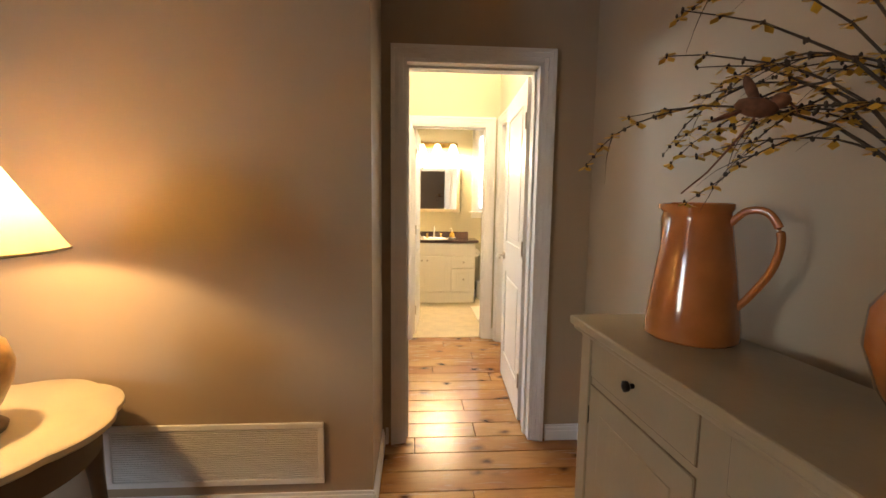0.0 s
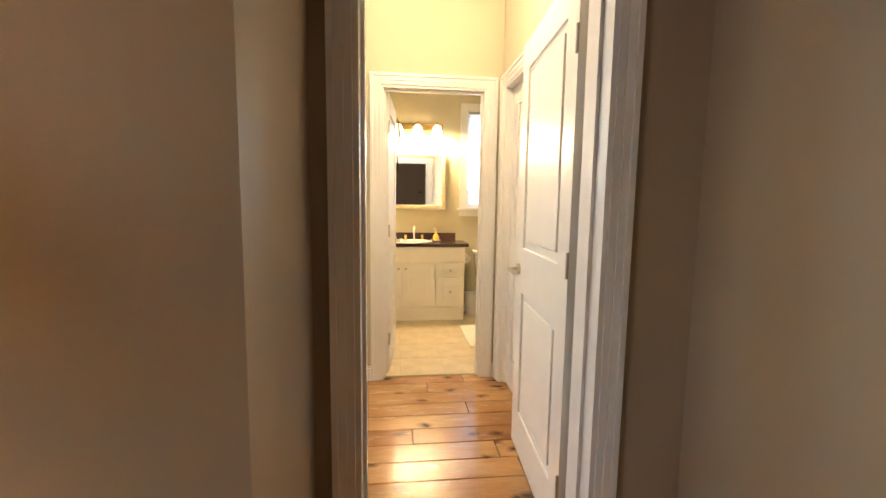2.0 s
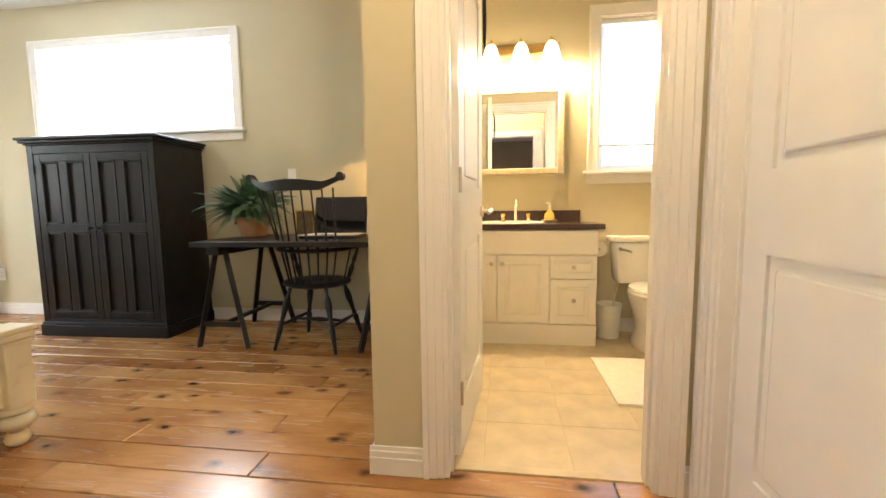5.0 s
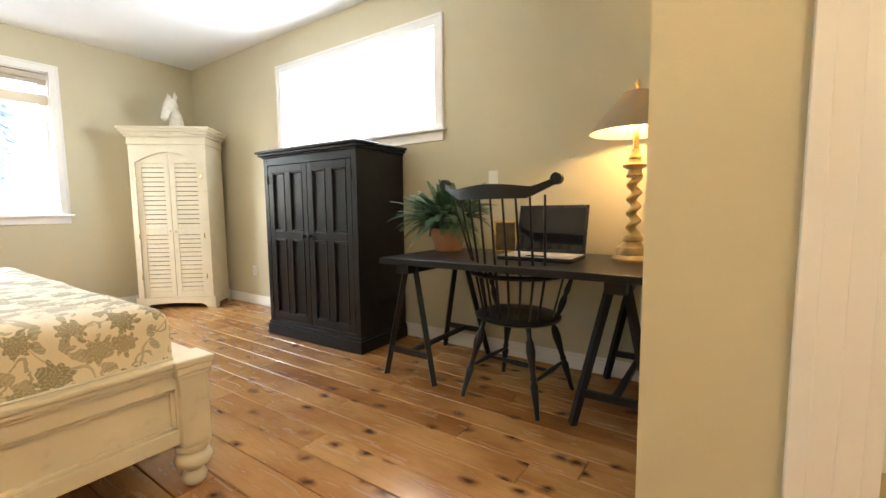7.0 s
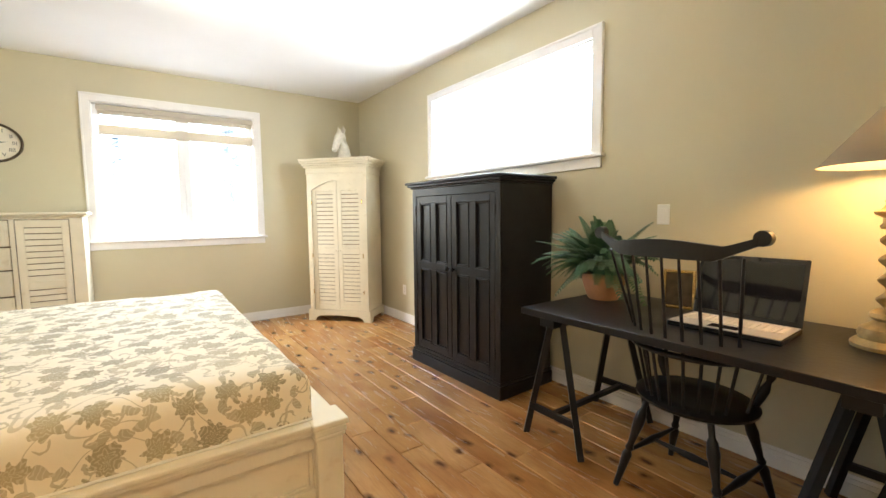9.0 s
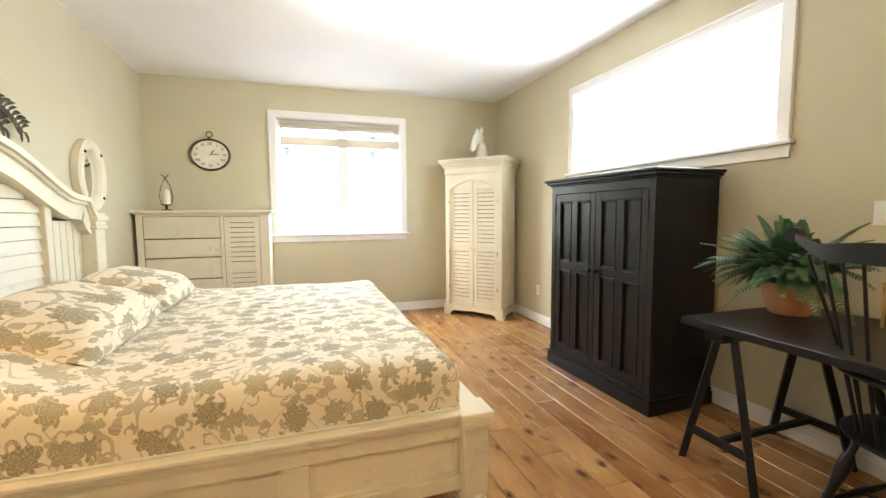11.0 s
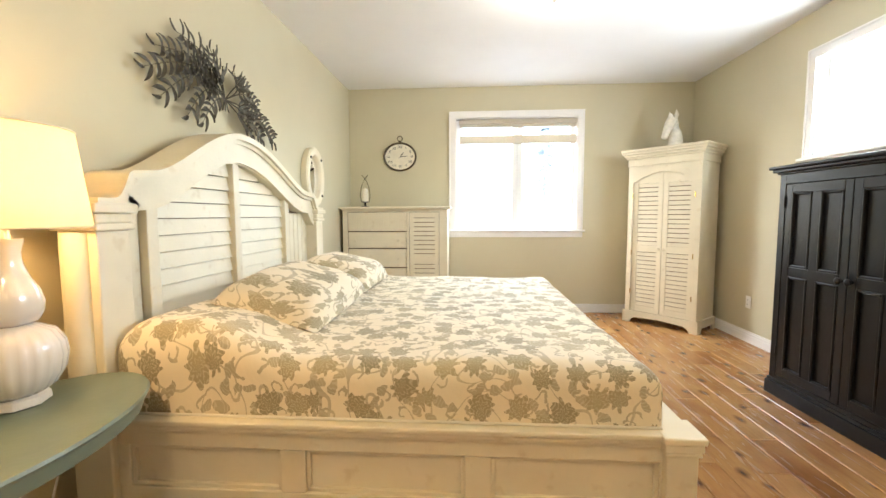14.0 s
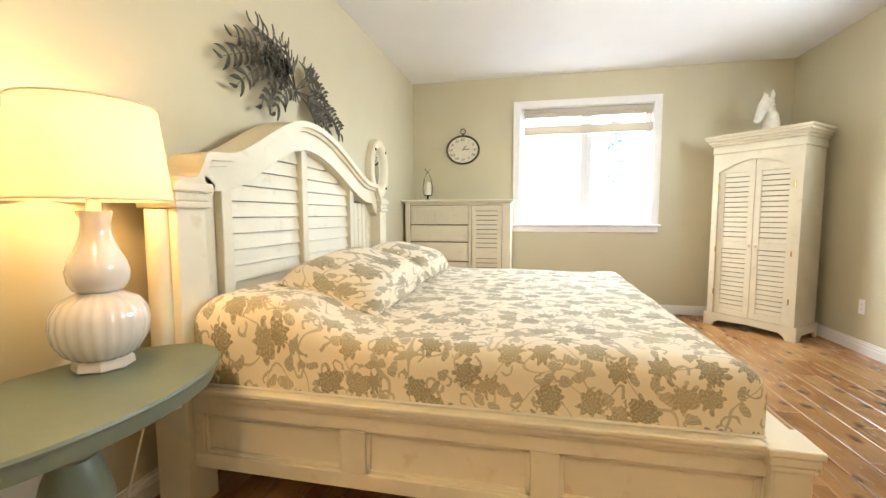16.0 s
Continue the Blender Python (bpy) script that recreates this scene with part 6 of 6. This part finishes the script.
# dark bent hook ornament on the bathroom door
hk = thing("door_ornament", pose(0.448, 4.55, 1.78), "black curved iron ornament hung on the door", "ornament")
part("curve", tube([(-0.004, 0.0, 0.16), (0.012, -0.03, 0.10), (0.014, -0.035, 0.0), (0.012, 0.0, -0.08), (0.012, 0.04, -0.10)], [0.004, 0.008, 0.009, 0.008, 0.004], 10), BLACKMETAL, hk, smooth=True)


# ---- front room ----
TAUPE = paint("taupe_painted_wood", (0.30, 0.245, 0.16), 0.42, vary=0.06, scale=5, bump=0.08, bump_scale=40)
sd = thing("sideboard", pose(0.949, 1.40, 0, 0, 0, 3.2) @ Matrix.Diagonal((1, 1, 1.044, 1)), "taupe painted sideboard with drawers above doors", "sideboard")
# local x across the depth, local -y runs towards the door the viewer came from
SL, SDp = 1.85, 0.38
part("top", boxes((-0.02, SDp, -SL, 0.0, 0.872, 0.90), (-0.01, SDp, -SL + 0.01, -0.01, 0.855, 0.872), bevel=0.006), TAUPE, sd)
part("carcass", boxes((0.03, SDp - 0.005, -SL + 0.03, -0.03, 0.08, 0.855), bevel=0.003), TAUPE, sd)
part("end_post", boxes((0.018, 0.075, -0.085, -0.022, 0.0, 0.855), bevel=0.004), TAUPE, sd)
part("end_post", boxes((0.018, 0.075, -SL + 0.022, -SL + 0.085, 0.0, 0.855), bevel=0.004), TAUPE, sd)
for k in range(3):
    a, b = -0.085 - 0.58 * k, -0.085 - 0.58 * k - 0.49
    d = part("drawer", boxes((0.0245, 0.03, b, a, 0.72, 0.848), bevel=0.002), TAUPE, sd)
    # dark plate behind the front paints the shaded gap line
    part("drawer_gap", boxes((0.0275, 0.0315, b - 0.003, a + 0.003, 0.717, 0.851)), GAP_SHADE, d)
    part("knob", lathe([(0.007, 0), (0.007, 0.012), (0.014, 0.018), (0.015, 0.028), (0.002, 0.034)], 14), BLACKMETAL, d, smooth=True).matrix_basis = pose(0.0245, (a + b) / 2, 0.79, 0, -90, 0)
    d2 = part("cabinet_door", boxes((0.0245, 0.03, b, a, 0.11, 0.69), bevel=0.002), TAUPE, sd)
    # shaded gap round the door, painted by a dark plate
    part("door_gap", boxes((0.0275, 0.0315, b - 0.003, a + 0.003, 0.107, 0.693)), GAP_SHADE, d2)
    part("door_field", boxes((0.0215, 0.026, b + 0.07, a - 0.07, 0.18, 0.62), bevel=0.003), TAUPE, d2)
    part("hinge", tube([(0.026, a + 0.004, 0.56), (0.026, a + 0.004, 0.62)], 0.006, 8), BLACKMETAL, d2)

GLAZE = paint("orange_glazed_stoneware", (0.42, 0.14, 0.035), 0.16, vary=0.18, scale=9, bump=0.12, bump_scale=14, coat=0.6)


def curved(pts, n=6):
    """A smooth line through points."""
    P = [Vector(p) for p in pts]
    P = [P[0]] + P + [P[-1]]
    out = []
    for i in range(1, len(P) - 2):
        for j in range(n):
            t = j / n
            a, b, c, d = P[i - 1], P[i], P[i + 1], P[i + 2]
            out.append(0.5 * (2 * b + (c - a) * t + (2 * a - 5 * b + 4 * c - d) * t * t + (3 * b - a - 3 * c + d) * t ** 3))
    return out + [P[-1]]


def pitcher(m, label, k=1.0):
    p_ = thing("pitcher", m, label, "pitcher")
    prof = [(0.10, 0.0), (0.106, 0.006), (0.106, 0.03), (0.099, 0.09), (0.09, 0.16), (0.08, 0.23), (0.071, 0.29), (0.069, 0.31), (0.074, 0.318), (0.074, 0.33), (0.068, 0.333), (0.064, 0.31), (0.085, 0.12), (0.09, 0.02), (0.0001, 0.018)]
    bm = lathe([(r * k, z * k) for r, z in prof], 56)
    for v in bm.verts:
        if v.co.z > 0.29 * k and v.co.y > 0:
            f = max(0.0, v.co.y / (0.074 * k)) ** 6
            v.co.y += 0.022 * k * f
    part("body", bm, GLAZE, p_, smooth=True)
    grip = curved([(0, -0.068 * k, 0.285 * k), (0, -0.10 * k, 0.315 * k), (0, -0.14 * k, 0.31 * k), (0, -0.165 * k, 0.26 * k), (0, -0.155 * k, 0.19 * k), (0, -0.12 * k, 0.125 * k), (0, -0.095 * k, 0.09 * k)])
    part("handle", tube(grip, [0.0085 * k] * len(grip), 14), GLAZE, p_, smooth=True)
    return p_


pitcher(pose(1.20, 1.155, 0.9405, 0, 0, 35), "tall orange glazed pitcher with looped handle", 1.17)
vase = thing("vase", pose(1.31, 0.62, 0.9405), "orange glazed round vase holding forsythia branches", "vase")
part("body", lathe([(0.07, 0), (0.10, 0.05), (0.125, 0.13), (0.12, 0.20), (0.085, 0.26), (0.06, 0.29), (0.07, 0.31), (0.062, 0.312), (0.05, 0.29), (0.0001, 0.285)], 40), GLAZE, vase, smooth=True)
BARK = paint("dark_twig_bark", (0.05, 0.032, 0.018), 0.8, vary=0.3, scale=30)
PETAL = paint("yellow_forsythia_petal", (0.62, 0.36, 0.03), 0.6, vary=0.2, scale=30, bump=0)
br_ = random.Random(8)
fb = thing("forsythia_branches", pose(1.31, 0.62, 1.24), "bare arching forsythia branches with few yellow flowers", "branches")


def twig(p, d, ln, r, depth, holder):
    pts = [p]
    n_ = 9
    dd = d.normalized()
    for i in range(n_):
        dd = (dd + Vector((br_.uniform(-0.16, 0.12), br_.uniform(-0.06, 0.16), br_.uniform(-0.25, 0.0)))).normalized()
        pts.append(pts[-1] + dd * ln / n_)
    tw = part("branch" if depth == 0 else "twig", tube(pts, [r * (1 - 0.8 * i / n_) for i in range(n_ + 1)], 6), BARK, holder)
    buds, petals = bmesh.new(), bmesh.new()
    for i in range(2, n_ + 1):
        for q in range(2):
            c = pts[i] + Vector((br_.uniform(-1, 1), br_.uniform(-1, 1), br_.uniform(-1, 1))) * 0.004
            bmesh.ops.create_icosphere(buds, subdivisions=1, radius=0.0035, matrix=Matrix.Translation(c) @ Matrix.Diagonal((1, 1, 1.7, 1)))
        if br_.random() < 0.75:
            for q in range(4):
                a = q * math.pi / 2 + br_.random()
                e = Vector((math.cos(a), math.sin(a), br_.uniform(-0.8, 0.3))) * 0.026
                s_ = Vector((-math.sin(a), math.cos(a), 0)) * 0.010
                petals.faces.new([petals.verts.new(pts[i] + x) for x in (Vector((0, 0, 0)), e * 0.6 + s_, e, e * 0.6 - s_)])
    if depth < 2:
        target = tw if depth == 0 else holder
        part("bud_cluster", buds, BARK, tw if depth == 0 else holder)["kind"] = "stuff"
        if len(petals.verts):
            part("flower_cluster", petals, PETAL, tw if depth == 0 else holder, "small yellow flowers")["kind"] = "stuff"
        else:
            petals.free()
        for i in range(3, n_ - 1):
            if br_.random() < (0.45 if depth == 0 else 0.2):
                dn = (pts[i + 1] - pts[i]).normalized() + Vector((br_.uniform(-0.7, 0.7), br_.uniform(-0.2, 0.5), br_.uniform(-0.5, 0.4)))
                twig(pts[i], dn, ln * 0.42, r * 0.5, depth + 1, target)
    else:
        buds.free(), petals.free()


for d in ((-0.25, 0.25, 1.9), (-0.05, 0.45, 1.9), (-0.35, 0.15, 1.9), (-0.05, 0.5, 1.5), (-0.15, 0.1, 2.0), (-0.1, 0.55, 1.9), (0.0, 0.3, 1.9)):
    twig(Vector((0, 0, -0.02)), Vector(d), 0.74, 0.0055, 0, fb)

# small ornament clipped to the branches, one plain mesh
bm = bmesh.new()
for c, k, e in (((0, 0, 0), (0.045, 0.022, 0.022), (0, 12, 0)), ((0.045, 0, 0.012), (0.02, 0.018, 0.018), (0, 0, 0)), ((-0.055, 0, -0.016), (0.035, 0.018, 0.006), (0, -20, 0)), ((-0.012, 0.0, 0.038), (0.012, 0.006, 0.036), (0, -25, 0))):
    bmesh.ops.create_icosphere(bm, subdivisions=2, radius=1.0, matrix=Matrix.Translation(c) @ Euler([radians(q) for q in e]).to_matrix().to_4x4() @ Matrix.Diagonal((*k, 1)))
tube([(0.06, 0, 0.01), (0.075, 0, -0.005), (0.08, 0, -0.02)], [0.003, 0.002, 0.001], 6, bm)
tube([(0, 0, -0.02), (-0.03, 0.01, -0.07), (-0.08, 0.02, -0.14), (-0.13, 0.03, -0.19)], [0.003, 0.003, 0.0025, 0.002], 6, bm)
FEATHER = paint("rust_brown_feather_felt", (0.16, 0.065, 0.03), 0.8, vary=0.4, scale=40)
orn = part("bird_ornament", bm, FEATHER, smooth=True)
orn.matrix_world = pose(0.994, 0.73, 1.496, 0, 0, -20) @ Matrix.Diagonal((0.8, 0.8, 0.8, 1))
tagged(orn, "rust-brown craft ornament on a forsythia twig", "ornament")

# round side table, lamp and wall register
IVORY = paint("ivory_painted_table", (0.70, 0.62, 0.44), 0.35, vary=0.06, scale=6, bump=0.05)
DARKLEG = paint("dark_table_leg_paint", (0.13, 0.10, 0.065), 0.5, vary=0.15)
ft = thing("scalloped_table", pose(-0.96, 1.29, 0), "round ivory table with scalloped edge and dark base", "table")
bm = bmesh.new()
n_ = 120
rows = []
for z_, o in ((0.585, -0.012), (0.595, 0.0), (0.612, 0.0), (0.62, -0.01)):
    rows.append([bm.verts.new(((0.36 + o + 0.022 * abs(math.cos(4 * a)) ** 0.6) * math.cos(a), (0.36 + o + 0.022 * abs(math.cos(4 * a)) ** 0.6) * math.sin(a), z_)) for a in [2 * math.pi * i / n_ for i in range(n_)]])
for a, b in zip(rows, rows[1:]):
    for i in range(n_):
        bm.faces.new((a[i], a[(i + 1) % n_], b[(i + 1) % n_], b[i]))
bm.faces.new(rows[0][::-1]), bm.faces.new(rows[-1])
part("tabletop", bm, IVORY, ft, smooth=True)
part("apron", lathe([(0.31, 0.47), (0.315, 0.585)], 48), DARKLEG, ft, smooth=True)
for i in range(4):
    a = radians(45 + 90 * i)
    part("leg", turned((0.31 * math.cos(a), 0.31 * math.sin(a), 0), (0.27 * math.cos(a), 0.27 * math.sin(a), 0.56), [(0, 0.018), (0.3, 0.02), (0.6, 0.024), (0.8, 0.034), (1, 0.036)]), DARKLEG, ft, smooth=True)
SHADE3 = shade_cloth("parchment_lampshade", (0.82, 0.65, 0.37), 0.58)
PAINTED = paint("mottled_painted_pottery", (0.50, 0.30, 0.11), 0.3, vary=0.55, scale=12, bump=0.1, coat=0.3)
fl = thing("pottery_lamp", pose(-0.93, 1.25, 0.621), "mottled pottery lamp with lit cone shade", "lamp")
part("foot", lathe([(0.09, 0), (0.095, 0.015), (0.08, 0.03), (0.055, 0.05)], 32), DARKRIM, fl, smooth=True)
part("body", lathe([(0.05, 0.045), (0.085, 0.08), (0.115, 0.15), (0.122, 0.21), (0.105, 0.27), (0.06, 0.31), (0.035, 0.32)], 40), PAINTED, fl, smooth=True)
part("neck", lathe([(0.02, 0.32), (0.016, 0.35), (0.016, 0.66)], 16), BRASS, fl)
sb = bmesh.new()
vs = [[sb.verts.new((r * math.cos(2 * math.pi * i / 64), r * math.sin(2 * math.pi * i / 64), z)) for i in range(64)] for r, z in ((0.27, 0.545), (0.09, 0.86))]
for i in range(64):
    sb.faces.new((vs[0][i], vs[0][(i + 1) % 64], vs[1][(i + 1) % 64], vs[1][i]))
s3 = part("shade", sb, SHADE3, fl, "cream cone shade, lit from inside", smooth=True)
part("shade_trim", tube([(0.27 * math.cos(2 * math.pi * i / 64), 0.27 * math.sin(2 * math.pi * i / 64), 0.545) for i in range(65)], 0.005, 6), IVORY, s3)

vt = thing("air_register", pose(-0.43, 1.699, 0.268), "long white wall register with fine louvres", "register")
VW, VH = 0.44, 0.135
part("frame", boxes((-VW, VW, -0.012, 0, -VH, -VH + 0.025), (-VW, VW, -0.012, 0, VH - 0.025, VH), (-VW, -VW + 0.025, -0.012, 0, -VH + 0.025, VH - 0.025), (VW - 0.025, VW, -0.012, 0, -VH + 0.025, VH - 0.025), bevel=0.003), TRIM, vt)
# dark backing paints the shade behind the louvres
part("backing", boxes((-VW + 0.025, VW - 0.025, -0.002, 0, -VH + 0.025, VH - 0.025)), GAP_SHADE, vt)
for i in range(22):
    z = -VH + 0.03 + i * 0.0098
    sl = boxes((-VW + 0.025, VW - 0.025, -0.009, -0.003, z, z + 0.0055))
    part("slat", sl, TRIM, vt)


# ---- floor boards and tiles ----
def board_mesh(length, width):
    me = bpy.data.meshes.new("plank")
    bm = box(bmesh.new(), 0, length, 0, width, -0.02, 0.0)
    top = [e for e in bm.edges if all(abs(v.co.z) < 1e-6 for v in e.verts)]
    bmesh.ops.bevel(bm, geom=top, offset=0.003, segments=1, affect="EDGES")
    bm.to_mesh(me)
    bm.free()
    me.materials.append(WOOD)
    return me


floor_ob = bpy.data.objects["floor"]
rng = random.Random(5)
PW = 0.150
LENS = (0.55, 0.8, 1.05, 1.3, 1.55, 1.8)
WIDE = [board_mesh(l - 0.003, PW - 0.003) for l in LENS]
made = {}


def lay(x0, x1, y):
    x = x0 - rng.uniform(0, 0.5)
    while x < x1 - 0.01:
        k = rng.randrange(len(LENS))
        a, b = max(x, x0), min(x + LENS[k], x1)
        if b - a > 0.06:
            if b - a > LENS[k] - 1e-6:
                me = WIDE[k]
            else:
                me = board_mesh(b - a - 0.003, PW - 0.003)
            ob = new("plank", me)
            ob.location = (a, y, -rng.uniform(0, 0.0006))
            ob.parent = floor_ob
        x += LENS[k]


y = 0.30
while y < NORTH:
    if y + PW <= 1.72:
        lay(-1.2, 1.75, y)
    elif y < 2.3:
        lay(-5.3, 1.36, y)
    elif y < 3.98 - 0.1:
        lay(-5.3, 1.25, y)
    else:
        lay(-5.3, STUB, y) if y > 3.98 else lay(-5.3, 1.25, y)
    y += PW
structure("floor_front_room", boxes((-4.0, 2.08, -3.0, 0.297, -0.022, -0.0015)), WOOD, "dark end of the wooden floor")
structure("threshold", boxes((D2[0], D2[1], 4.025, 4.065, -0.02, 0.006), bevel=0.003), TILE, "beige bathroom threshold")

bath = structure("floor_bath", boxes((0.14, 1.98, 4.03, 5.865, -0.022, -0.0015)), GROUT, "beige tiled bathroom floor")
bm = box(bmesh.new(), -0.1635, 0.1635, -0.1635, 0.1635, -0.008, 0.0)
bmesh.ops.bevel(bm, geom=[e for e in bm.edges if all(abs(v.co.z) < 1e-6 for v in e.verts)], offset=0.001, segments=1, affect="EDGES")
me = bpy.data.meshes.new("tile")
bm.to_mesh(me)
bm.free()
me.materials.append(TILE)
for i in range(6):
    for j in range(6):
        x, yy = 0.14 + 0.165 + 0.33 * i, 4.06 + 0.165 + 0.33 * j
        if x < 2.0 and yy < 5.9:
            t = new("tile", me)
            t.location, t.parent = (x, yy, -rng.uniform(0, 0.0005)), bath
